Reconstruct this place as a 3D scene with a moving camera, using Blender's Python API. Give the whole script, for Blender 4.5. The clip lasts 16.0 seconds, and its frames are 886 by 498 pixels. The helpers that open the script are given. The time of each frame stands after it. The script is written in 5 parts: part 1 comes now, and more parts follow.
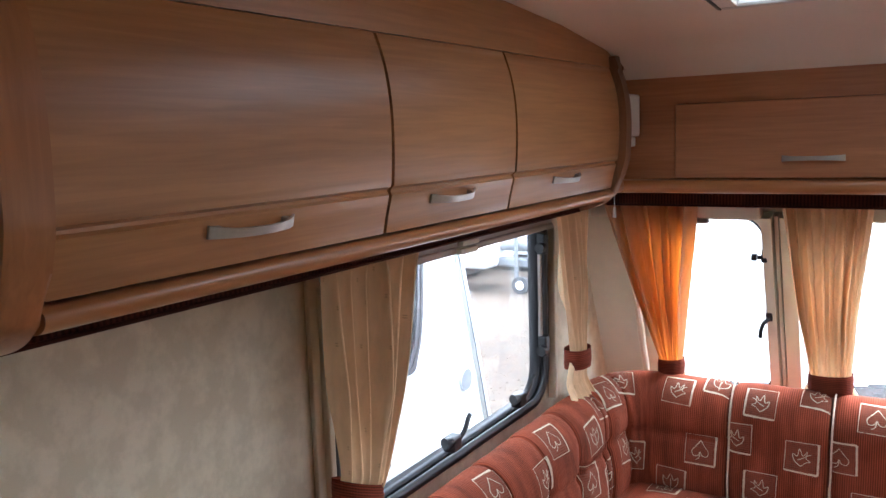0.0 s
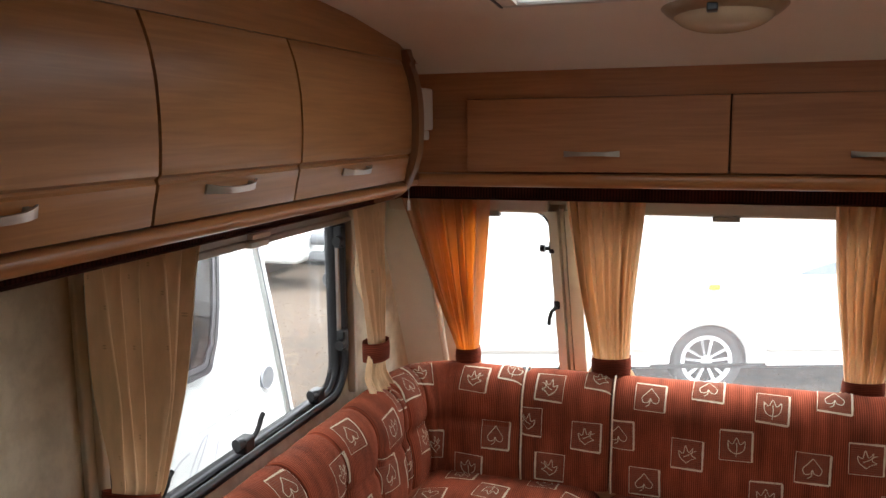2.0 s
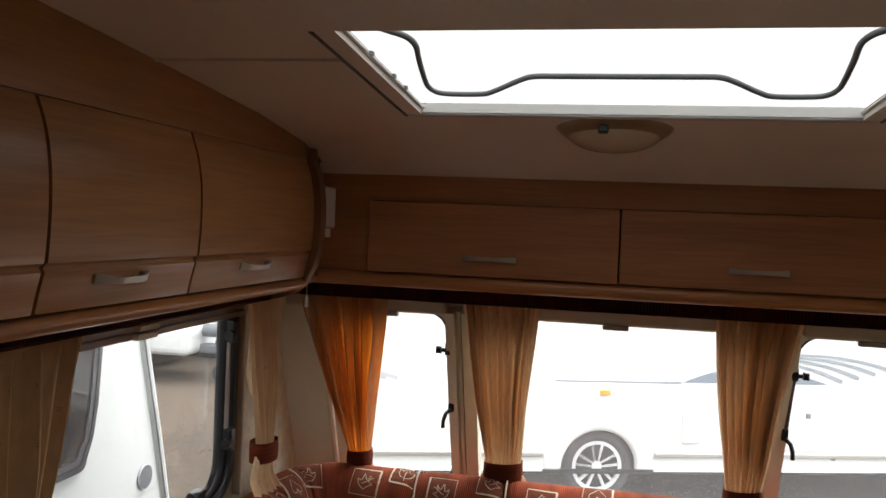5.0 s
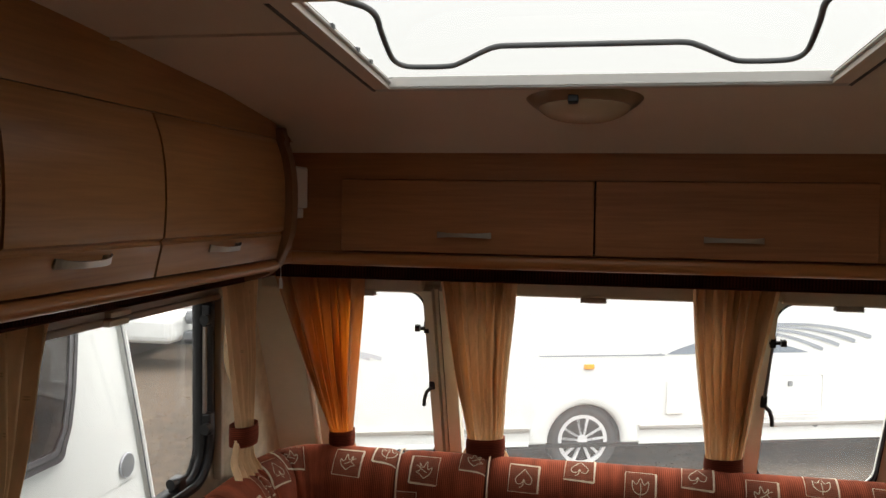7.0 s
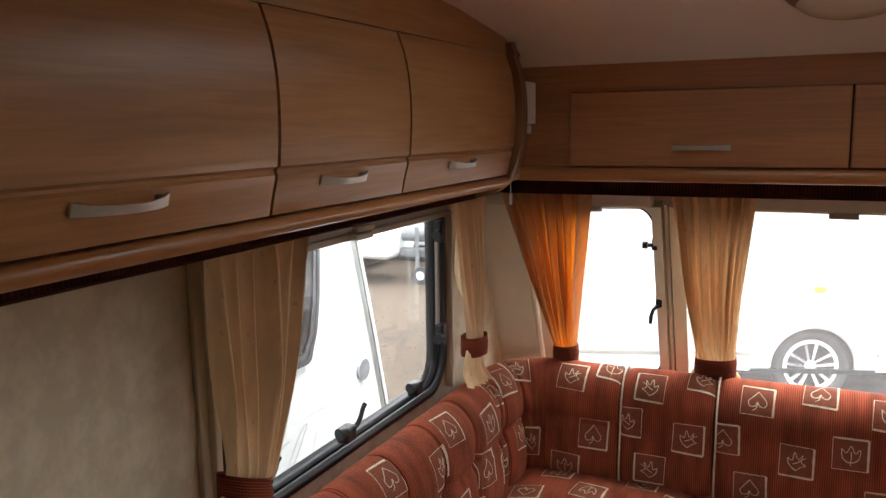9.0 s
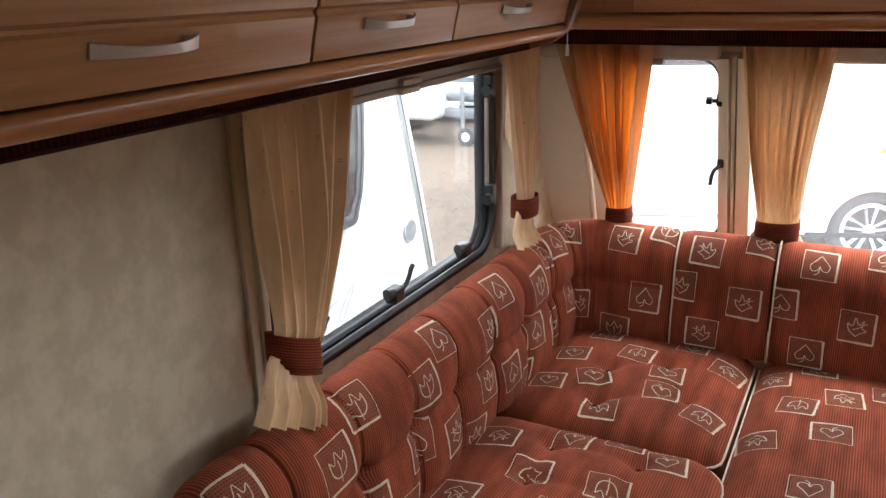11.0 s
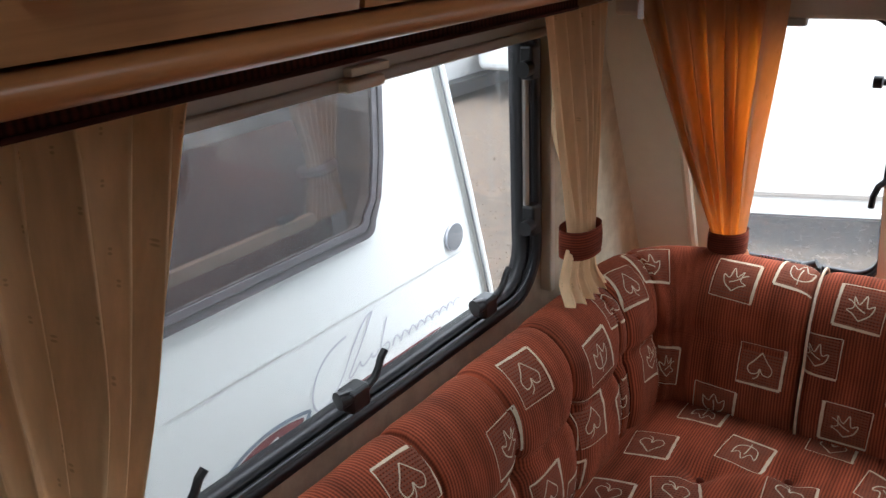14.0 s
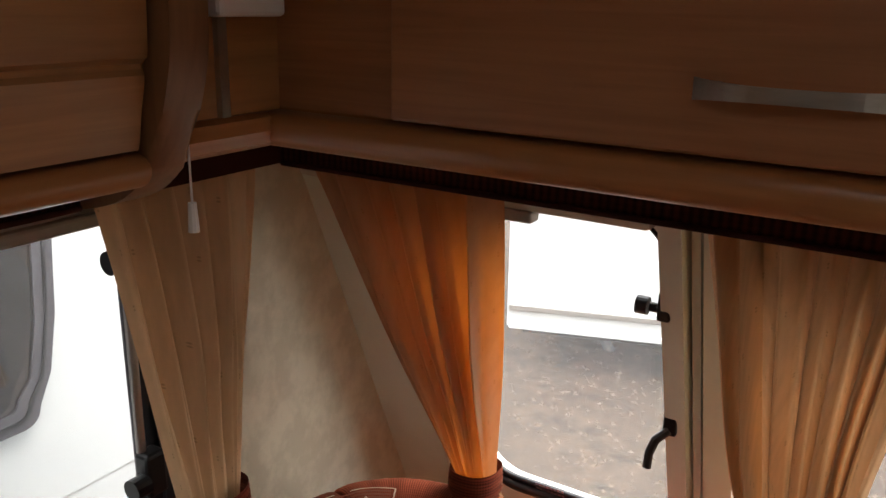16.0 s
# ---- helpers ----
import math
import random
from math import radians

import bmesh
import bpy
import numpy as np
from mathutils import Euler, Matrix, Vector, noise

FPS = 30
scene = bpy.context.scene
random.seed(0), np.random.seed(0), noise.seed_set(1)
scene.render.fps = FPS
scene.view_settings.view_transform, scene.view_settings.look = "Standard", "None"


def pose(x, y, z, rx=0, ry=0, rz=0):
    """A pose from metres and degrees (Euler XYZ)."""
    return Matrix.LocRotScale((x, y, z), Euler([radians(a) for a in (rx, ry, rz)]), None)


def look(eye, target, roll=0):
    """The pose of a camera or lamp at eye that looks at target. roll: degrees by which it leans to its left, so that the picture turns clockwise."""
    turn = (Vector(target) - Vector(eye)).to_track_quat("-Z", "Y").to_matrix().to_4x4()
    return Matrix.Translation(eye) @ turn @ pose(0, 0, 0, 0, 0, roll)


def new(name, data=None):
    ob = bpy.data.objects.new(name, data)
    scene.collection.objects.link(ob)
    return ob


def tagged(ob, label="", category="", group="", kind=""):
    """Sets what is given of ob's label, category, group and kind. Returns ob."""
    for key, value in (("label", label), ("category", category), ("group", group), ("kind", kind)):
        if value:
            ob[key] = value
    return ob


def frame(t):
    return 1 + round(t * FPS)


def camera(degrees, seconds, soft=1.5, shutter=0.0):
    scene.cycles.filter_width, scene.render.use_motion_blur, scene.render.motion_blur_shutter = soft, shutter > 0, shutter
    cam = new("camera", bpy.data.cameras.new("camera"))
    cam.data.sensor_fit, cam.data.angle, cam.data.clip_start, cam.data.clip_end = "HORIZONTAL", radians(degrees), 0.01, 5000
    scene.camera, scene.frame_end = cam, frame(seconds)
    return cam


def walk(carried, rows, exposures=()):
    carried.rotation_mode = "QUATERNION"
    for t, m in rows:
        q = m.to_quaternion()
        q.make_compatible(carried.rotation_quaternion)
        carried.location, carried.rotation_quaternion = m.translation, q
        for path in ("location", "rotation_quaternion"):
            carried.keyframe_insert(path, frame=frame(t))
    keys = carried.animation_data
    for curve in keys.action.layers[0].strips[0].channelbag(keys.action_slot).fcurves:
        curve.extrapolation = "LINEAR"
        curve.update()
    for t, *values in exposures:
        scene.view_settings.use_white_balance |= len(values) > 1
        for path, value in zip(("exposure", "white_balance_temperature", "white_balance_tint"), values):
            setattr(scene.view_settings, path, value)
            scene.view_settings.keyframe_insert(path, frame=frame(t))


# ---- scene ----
cam = camera(57.0, 16.0)
PATH = [
    (0, (-0.072, 0.115, 1.564), (-1.111, 1.801, 1.291), -1.9),
    (0.5, (-0.073, 0.131, 1.561), (-0.992, 1.883, 1.265), -1.2),
    (1, (-0.059, 0.14, 1.56), (-0.88, 1.937, 1.253), -0.9),
    (1.5, (-0.05, 0.151, 1.563), (-0.777, 1.989, 1.259), -0.6),
    (2, (-0.038, 0.156, 1.557), (-0.668, 2.031, 1.26), -0.6),
    (2.5, (-0.03, 0.16, 1.554), (-0.605, 2.053, 1.262), -0.6),
    (3, (-0.027, 0.158, 1.553), (-0.564, 2.063, 1.271), -0.3),
    (3.5, (-0.029, 0.154, 1.555), (-0.559, 2.071, 1.34), 0.2),
    (4, (-0.034, 0.151, 1.559), (-0.515, 2.087, 1.419), 1.7),
    (4.5, (-0.029, 0.144, 1.564), (-0.465, 2.095, 1.496), 2.3),
    (5, (-0.032, 0.147, 1.565), (-0.435, 2.105, 1.509), 2.4),
    (5.2, (-0.031, 0.149, 1.564), (-0.42, 2.11, 1.506), 2.4),
    (7.3, (-0.011, 0.168, 1.556), (-0.382, 2.129, 1.437), 0.5),
    (7.5, (-0.013, 0.16, 1.56), (-0.447, 2.108, 1.427), 0.2),
    (8, (-0.04, 0.15, 1.555), (-0.682, 2.036, 1.372), -0.2),
    (8.5, (-0.056, 0.143, 1.555), (-0.823, 1.977, 1.335), -0.0),
    (9, (-0.074, 0.15, 1.548), (-0.901, 1.946, 1.248), -0.8),
    (9.5, (-0.088, 0.161, 1.541), (-0.937, 1.926, 1.135), -0.9),
    (10, (-0.105, 0.176, 1.533), (-0.979, 1.895, 1.003), -1.4),
    (10.2, (-0.109, 0.176, 1.529), (-0.988, 1.882, 0.966), -1.3),
    (12.3, (-0.123, 0.452, 1.507), (-1.137, 2.034, 0.823), -2.5),
    (12.5, (-0.119, 0.508, 1.5), (-1.173, 2.054, 0.794), -2.6),
    (13, (-0.146, 0.625, 1.493), (-1.22, 2.136, 0.744), -2.8),
    (13.5, (-0.236, 0.786, 1.489), (-1.355, 2.281, 0.774), -2.5),
    (14, (-0.29, 0.929, 1.49), (-1.405, 2.415, 0.75), -3.1),
    (14.5, (-0.298, 1.108, 1.482), (-1.414, 2.604, 0.765), -3.3),
    (15, (-0.259, 1.335, 1.509), (-1.484, 2.755, 0.816), -0.8),
    (15.5, (-0.231, 1.466, 1.528), (-1.41, 2.938, 0.863), 0.0),
    (16, (-0.251, 1.607, 1.541), (-1.242, 3.242, 0.953), 1.3),
]
EXPOSURES = [(0, 3.74, 5450, 10), (1, 3.52, 5800, 10), (1.5, 3.3, 6150, 10), (2, 3.08, 6400, 10), (2.5, 2.82, 6550, 10), (3, 2.83, 6650, 10), (4, 2.68, 6700, 10), (5, 2.15, 6650, 10), (7.5, 2.0, 7000, 10), (8.5, 2.6, 6700, 10), (9.5, 3.12, 6450, 10), (12.5, 3.32, 6000, 10), (13, 3.35, 6000, 10), (13.5, 3.03, 6000, 10), (14.5, 2.30, 6100, 10), (15, 2.14, 6400, 10), (16, 2.37, 6750, 12)]
walk(cam, [(t, look(eye, target, roll)) for t, eye, target, roll in PATH], EXPOSURES)

# ---- world and light ----
world = bpy.data.worlds.new("overcast_sky")
scene.world = world
world.use_nodes = True
wn = world.node_tree
sky = wn.nodes.new("ShaderNodeTexSky")
sky.sky_type = "NISHITA"
sky.sun_disc = False
sky.sun_elevation, sky.sun_rotation = radians(70), radians(56)
sky.air_density, sky.dust_density, sky.ozone_density = 1.0, 2.5, 1.0
cloud = wn.nodes.new("ShaderNodeMix")
cloud.data_type = "RGBA"
cloud.inputs[0].default_value = 0.8
cloud.inputs[7].default_value = (5.2, 5.25, 5.2, 1)      # even cloud cover over the clear sky
wn.links.new(sky.outputs[0], cloud.inputs[6])
# an overcast sky is brighter overhead than at the horizon
sky_dir, sky_part, sky_rise, overcast = (wn.nodes.new("ShaderNode" + k) for k in ("TexCoord", "SeparateXYZ", "MapRange", "VectorMath"))
sky_rise.inputs[3].default_value, sky_rise.inputs[4].default_value = 0.85, 1.6
overcast.operation = "SCALE"
wn.links.new(sky_dir.outputs["Generated"], sky_part.inputs[0])
wn.links.new(sky_part.outputs[2], sky_rise.inputs[0])
wn.links.new(cloud.outputs[2], overcast.inputs[0])
wn.links.new(sky_rise.outputs[0], overcast.inputs["Scale"])
wn.links.new(overcast.outputs[0], wn.nodes["Background"].inputs[0])
wn.nodes["Background"].inputs[1].default_value = 0.15
sun = new("sun", bpy.data.lights.new("sun", "SUN"))
sun.data.energy, sun.data.angle, sun.data.color = 0.6, radians(40), (1.0, 0.97, 0.93)
sun.matrix_world = look((6, 4, 20), (0, 0, 0))


# ---- materials ----
def mat(name, color, rough=0.5, metal=0.0, vary=0.0, scale=8.0, stretch=(1, 1, 1), bump=0.0, bump_scale=120.0, color2=None, coat=0.0, spec=0.5, band=(0.32, 0.68)):
    m = bpy.data.materials.new(name)
    m.use_nodes = True
    nt = m.node_tree
    b = nt.nodes["Principled BSDF"]
    b.inputs["Roughness"].default_value, b.inputs["Metallic"].default_value = rough, metal
    b.inputs["Coat Weight"].default_value = coat
    b.inputs["Coat Roughness"].default_value = 0.25
    b.inputs["Specular IOR Level"].default_value = spec
    c1 = (*color, 1)
    c2 = (*(color2 or [c * (1 - vary) for c in color]), 1)
    b.inputs["Base Color"].default_value = c1
    tc = nt.nodes.new("ShaderNodeTexCoord")
    mp = nt.nodes.new("ShaderNodeMapping")
    mp.inputs["Scale"].default_value = stretch
    nt.links.new(tc.outputs["Object"], mp.inputs[0])
    if vary or color2:
        n1 = nt.nodes.new("ShaderNodeTexNoise")
        n1.inputs["Scale"].default_value, n1.inputs["Detail"].default_value = scale, 8
        n1.inputs["Roughness"].default_value = 0.62
        nt.links.new(mp.outputs[0], n1.inputs["Vector"])
        ramp = nt.nodes.new("ShaderNodeValToRGB")
        ramp.color_ramp.elements[0].position, ramp.color_ramp.elements[1].position = band
        ramp.color_ramp.elements[0].color, ramp.color_ramp.elements[1].color = c2, c1
        nt.links.new(n1.outputs["Fac"], ramp.inputs[0])
        nt.links.new(ramp.outputs[0], b.inputs["Base Color"])
        rr = nt.nodes.new("ShaderNodeMapRange")
        rr.inputs[3].default_value, rr.inputs[4].default_value = rough * 0.85, min(1, rough * 1.15)
        nt.links.new(n1.outputs["Fac"], rr.inputs[0])
        nt.links.new(rr.outputs[0], b.inputs["Roughness"])
    if bump:
        n2 = nt.nodes.new("ShaderNodeTexNoise")
        n2.inputs["Scale"].default_value, n2.inputs["Detail"].default_value = bump_scale, 4
        nt.links.new(mp.outputs[0], n2.inputs["Vector"])
        bp = nt.nodes.new("ShaderNodeBump")
        bp.inputs["Strength"].default_value, bp.inputs["Distance"].default_value = bump, 0.002
        nt.links.new(n2.outputs["Fac"], bp.inputs["Height"])
        nt.links.new(bp.outputs[0], b.inputs["Normal"])
    return m


def wood(name, light, dark, axis, rough=0.36):
    """Veneer with long grain along axis (0 x, 1 y, 2 z), broad streaks and fine pores."""
    m = bpy.data.materials.new(name)
    m.use_nodes = True
    nt = m.node_tree
    b = nt.nodes["Principled BSDF"]
    b.inputs["Roughness"].default_value = rough
    b.inputs["Coat Weight"].default_value, b.inputs["Coat Roughness"].default_value = 0.09, 0.4
    tc = nt.nodes.new("ShaderNodeTexCoord")
    info = nt.nodes.new("ShaderNodeObjectInfo")
    add = nt.nodes.new("ShaderNodeVectorMath")
    add.operation = "ADD"
    mul = nt.nodes.new("ShaderNodeMath")
    mul.operation = "MULTIPLY"
    mul.inputs[1].default_value = 13.0
    nt.links.new(info.outputs["Random"], mul.inputs[0])
    nt.links.new(tc.outputs["Object"], add.inputs[0])
    nt.links.new(mul.outputs[0], add.inputs[1])
    facs = []
    for along, across, detail in ((0.9, 14.0, 3), (6.0, 130.0, 6)):
        mp = nt.nodes.new("ShaderNodeMapping")
        sc = [across] * 3
        sc[axis] = along
        mp.inputs["Scale"].default_value = sc
        nt.links.new(add.outputs[0], mp.inputs[0])
        n = nt.nodes.new("ShaderNodeTexNoise")
        n.inputs["Scale"].default_value, n.inputs["Detail"].default_value = 1.0, detail
        n.inputs["Distortion"].default_value = 0.6
        nt.links.new(mp.outputs[0], n.inputs["Vector"])
        facs.append(n.outputs["Fac"])
    mx = nt.nodes.new("ShaderNodeMix")
    mx.inputs[0].default_value = 0.48
    nt.links.new(facs[0], mx.inputs[2])
    nt.links.new(facs[1], mx.inputs[3])
    ramp = nt.nodes.new("ShaderNodeValToRGB")
    ramp.color_ramp.elements[0].position, ramp.color_ramp.elements[1].position = 0.34, 0.66
    ramp.color_ramp.elements[0].color, ramp.color_ramp.elements[1].color = (*dark, 1), (*light, 1)
    nt.links.new(mx.outputs[0], ramp.inputs[0])
    nt.links.new(ramp.outputs[0], b.inputs["Base Color"])
    bp = nt.nodes.new("ShaderNodeBump")
    bp.inputs["Strength"].default_value, bp.inputs["Distance"].default_value = 0.12, 0.001
    nt.links.new(facs[1], bp.inputs["Height"])
    nt.links.new(bp.outputs[0], b.inputs["Normal"])
    return m


def cord_fabric(name, light, dark, period=0.0062):
    """Ribbed chenille: ribs across the u of the UV map, which is in metres, broken into small stitches."""
    m = bpy.data.materials.new(name)
    m.use_nodes = True
    nt = m.node_tree
    b = nt.nodes["Principled BSDF"]
    b.inputs["Roughness"].default_value = 0.92
    b.inputs["Sheen Weight"].default_value, b.inputs["Sheen Roughness"].default_value = 0.12, 0.45
    b.inputs["Sheen Tint"].default_value = (1, 0.42, 0.22, 1)
    b.inputs["Specular IOR Level"].default_value = 0.15
    uv = nt.nodes.new("ShaderNodeUVMap")
    w = nt.nodes.new("ShaderNodeTexWave")
    w.wave_type, w.bands_direction = "BANDS", "X"
    w.inputs["Scale"].default_value = 0.314 / period
    w.inputs["Distortion"].default_value, w.inputs["Detail"].default_value = 0.5, 1.0
    nt.links.new(uv.outputs[0], w.inputs["Vector"])
    w2 = nt.nodes.new("ShaderNodeTexWave")
    w2.wave_type, w2.bands_direction = "BANDS", "Y"
    w2.inputs["Scale"].default_value = 0.314 / (period * 0.9)
    w2.inputs["Distortion"].default_value = 1.0
    nt.links.new(uv.outputs[0], w2.inputs["Vector"])
    n = nt.nodes.new("ShaderNodeTexNoise")
    n.inputs["Scale"].default_value, n.inputs["Detail"].default_value = 9.0, 6
    nt.links.new(uv.outputs[0], n.inputs["Vector"])
    mu = nt.nodes.new("ShaderNodeMix")
    mu.inputs[0].default_value = 0.22
    nt.links.new(w.outputs["Fac"], mu.inputs[2])
    nt.links.new(w2.outputs["Fac"], mu.inputs[3])
    mx = nt.nodes.new("ShaderNodeMix")
    mx.inputs[0].default_value = 0.4
    nt.links.new(mu.outputs[0], mx.inputs[2])
    nt.links.new(n.outputs["Fac"], mx.inputs[3])
    ramp = nt.nodes.new("ShaderNodeValToRGB")
    ramp.color_ramp.elements[0].position, ramp.color_ramp.elements[1].position = 0.22, 0.72
    ramp.color_ramp.elements[0].color, ramp.color_ramp.elements[1].color = (*dark, 1), (*light, 1)
    nt.links.new(mx.outputs[0], ramp.inputs[0])
    # nap brushed this way and that, in patches and along the ribs
    mp = nt.nodes.new("ShaderNodeMapping")
    mp.inputs["Scale"].default_value = (26, 5, 1)
    nt.links.new(uv.outputs[0], mp.inputs[0])
    nap = nt.nodes.new("ShaderNodeTexNoise")
    nap.inputs["Scale"].default_value, nap.inputs["Detail"].default_value = 1.0, 4
    nt.links.new(mp.outputs[0], nap.inputs["Vector"])
    nr = nt.nodes.new("ShaderNodeMapRange")
    nr.inputs[1].default_value, nr.inputs[2].default_value = 0.32, 0.68
    nr.inputs[3].default_value, nr.inputs[4].default_value = 0.62, 1.18
    nt.links.new(nap.outputs["Fac"], nr.inputs[0])
    tint = nt.nodes.new("ShaderNodeVectorMath")
    tint.operation = "SCALE"
    nt.links.new(ramp.outputs[0], tint.inputs[0])
    nt.links.new(nr.outputs[0], tint.inputs["Scale"])
    nt.links.new(tint.outputs[0], b.inputs["Base Color"])
    bp = nt.nodes.new("ShaderNodeBump")
    bp.inputs["Strength"].default_value, bp.inputs["Distance"].default_value = 0.55, 0.0014
    nt.links.new(mu.outputs[0], bp.inputs["Height"])
    nt.links.new(bp.outputs[0], b.inputs["Normal"])
    return m


def cloth(name, color, through_color, share, backlit_span=None):
    """Woven curtain cloth that lets some daylight through, with slubs."""
    m = bpy.data.materials.new(name)
    m.use_nodes = True
    nt = m.node_tree
    b = nt.nodes["Principled BSDF"]
    b.inputs["Roughness"].default_value = 0.85
    b.inputs["Specular IOR Level"].default_value = 0.2
    tc = nt.nodes.new("ShaderNodeTexCoord")
    mp = nt.nodes.new("ShaderNodeMapping")
    mp.inputs["Scale"].default_value = (60, 60, 14)
    nt.links.new(tc.outputs["Object"], mp.inputs[0])
    n = nt.nodes.new("ShaderNodeTexNoise")
    n.inputs["Scale"].default_value, n.inputs["Detail"].default_value = 1.0, 7
    nt.links.new(mp.outputs[0], n.inputs["Vector"])
    ramp = nt.nodes.new("ShaderNodeValToRGB")
    ramp.color_ramp.elements[0].position, ramp.color_ramp.elements[1].position = 0.3, 0.7
    ramp.color_ramp.elements[0].color = (*[c * 0.82 for c in color], 1)
    ramp.color_ramp.elements[1].color = (*color, 1)
    nt.links.new(n.outputs["Fac"], ramp.inputs[0])
    # small woven dashes, in pairs, scattered over the cloth
    uv = nt.nodes.new("ShaderNodeUVMap")
    vo = None
    base = ramp.outputs[0]
    for shift in (0.0, 0.0042):
        mv = nt.nodes.new("ShaderNodeMapping")
        mv.inputs["Location"].default_value = (0, shift * 24, 0)
        mv.inputs["Scale"].default_value = (11, 24, 1)
        nt.links.new(uv.outputs[0], mv.inputs[0])
        vo = nt.nodes.new("ShaderNodeTexVoronoi")
        vo.voronoi_dimensions = "2D"
        vo.inputs["Scale"].default_value, vo.inputs["Randomness"].default_value = 1.0, 0.9
        nt.links.new(mv.outputs[0], vo.inputs["Vector"])
        lt = nt.nodes.new("ShaderNodeMapRange")
        lt.inputs[1].default_value, lt.inputs[2].default_value = 0.02, 0.042
        lt.inputs[3].default_value, lt.inputs[4].default_value = 0.38, 0.0
        nt.links.new(vo.outputs["Distance"], lt.inputs[0])
        dash = nt.nodes.new("ShaderNodeMix")
        dash.data_type = "RGBA"
        dash.inputs[7].default_value = (0.16, 0.07, 0.03, 1)
        nt.links.new(lt.outputs[0], dash.inputs[0])
        nt.links.new(base, dash.inputs[6])
        base = dash.outputs[2]
    nt.links.new(base, b.inputs["Base Color"])
    bp = nt.nodes.new("ShaderNodeBump")
    bp.inputs["Strength"].default_value, bp.inputs["Distance"].default_value = 0.25, 0.001
    nt.links.new(n.outputs["Fac"], bp.inputs["Height"])
    nt.links.new(bp.outputs[0], b.inputs["Normal"])
    t = nt.nodes.new("ShaderNodeBsdfTranslucent")
    t.inputs[0].default_value = (*through_color, 1)
    mix = nt.nodes.new("ShaderNodeMixShader")
    mix.inputs[0].default_value = share
    if backlit_span:
        # backlight put in by hand: the see-through share rises across part of the width
        sep = nt.nodes.new("ShaderNodeSeparateXYZ")
        nt.links.new(uv.outputs[0], sep.inputs[0])
        wob = nt.nodes.new("ShaderNodeMath")
        wob.operation = "MULTIPLY_ADD"
        wob.inputs[1].default_value = 0.03
        nt.links.new(n.outputs["Fac"], wob.inputs[0])
        nt.links.new(sep.outputs[0], wob.inputs[2])
        strip = nt.nodes.new("ShaderNodeValToRGB")
        strip.color_ramp.interpolation = "EASE"
        lo, hi = backlit_span
        e = strip.color_ramp.elements
        e[0].position, e[1].position = lo, lo + 0.40
        e[0].color, e[1].color = (share, share, share, 1), (0.30, 0.30, 0.30, 1)
        for at, v in ((hi - 0.12, 0.30), (hi, share)):
            s = e.new(at)
            s.color = (v, v, v, 1)
        nt.links.new(wob.outputs[0], strip.inputs[0])
        nt.links.new(strip.outputs[0], mix.inputs[0])
    nt.links.new(b.outputs[0], mix.inputs[1])
    nt.links.new(t.outputs[0], mix.inputs[2])
    nt.links.new(mix.outputs[0], nt.nodes["Material Output"].inputs[0])
    return m


def glass(name, tint=(0.97, 0.98, 0.98), gloss=1.0, haze=0.0):
    m = bpy.data.materials.new(name)
    m.use_nodes = True
    nt = m.node_tree
    nt.nodes.remove(nt.nodes["Principled BSDF"])
    tr = nt.nodes.new("ShaderNodeBsdfTransparent")
    tr.inputs[0].default_value = (*tint, 1)
    gl = nt.nodes.new("ShaderNodeBsdfGlossy")
    gl.inputs["Roughness"].default_value = 0.03
    lw = nt.nodes.new("ShaderNodeLayerWeight")
    lw.inputs[0].default_value = 0.5
    po = nt.nodes.new("ShaderNodeMath")
    po.operation = "POWER"
    po.inputs[1].default_value = 4.5
    nt.links.new(lw.outputs["Facing"], po.inputs[0])
    mu = nt.nodes.new("ShaderNodeMath")
    mu.operation = "MULTIPLY_ADD"
    mu.inputs[1].default_value, mu.inputs[2].default_value = 0.6 * gloss, 0.05 * gloss
    nt.links.new(po.outputs[0], mu.inputs[0])
    mix = nt.nodes.new("ShaderNodeMixShader")
    nt.links.new(mu.outputs[0], mix.inputs[0])
    clear = tr.outputs[0]
    if haze:
        dull = nt.nodes.new("ShaderNodeBsdfTranslucent")
        fog = nt.nodes.new("ShaderNodeMixShader")
        fog.inputs[0].default_value = haze
        nt.links.new(tr.outputs[0], fog.inputs[1])
        nt.links.new(dull.outputs[0], fog.inputs[2])
        clear = fog.outputs[0]
    nt.links.new(clear, mix.inputs[1])
    nt.links.new(gl.outputs[0], mix.inputs[2])
    nt.links.new(mix.outputs[0], nt.nodes["Material Output"].inputs[0])
    return m


WOOD_Y = wood("pear_veneer_side", (0.455, 0.217, 0.082), (0.295, 0.131, 0.047), 1)
WOOD_X = wood("pear_veneer_front", (0.47, 0.207, 0.088), (0.31, 0.125, 0.052), 0)
WOOD_TRIM_Y = wood("pear_moulding_side", (0.46, 0.20, 0.072), (0.34, 0.140, 0.048), 1, 0.3)
WOOD_TRIM_X = wood("pear_moulding_front", (0.46, 0.20, 0.072), (0.34, 0.140, 0.048), 0, 0.3)
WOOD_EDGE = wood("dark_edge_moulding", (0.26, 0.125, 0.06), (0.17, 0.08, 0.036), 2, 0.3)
WOOD_Z = wood("pear_moulding_upright", (0.42, 0.18, 0.066), (0.28, 0.112, 0.042), 2, 0.28)
FLOORING = wood("vinyl_plank", (0.34, 0.22, 0.13), (0.24, 0.15, 0.09), 1, 0.45)
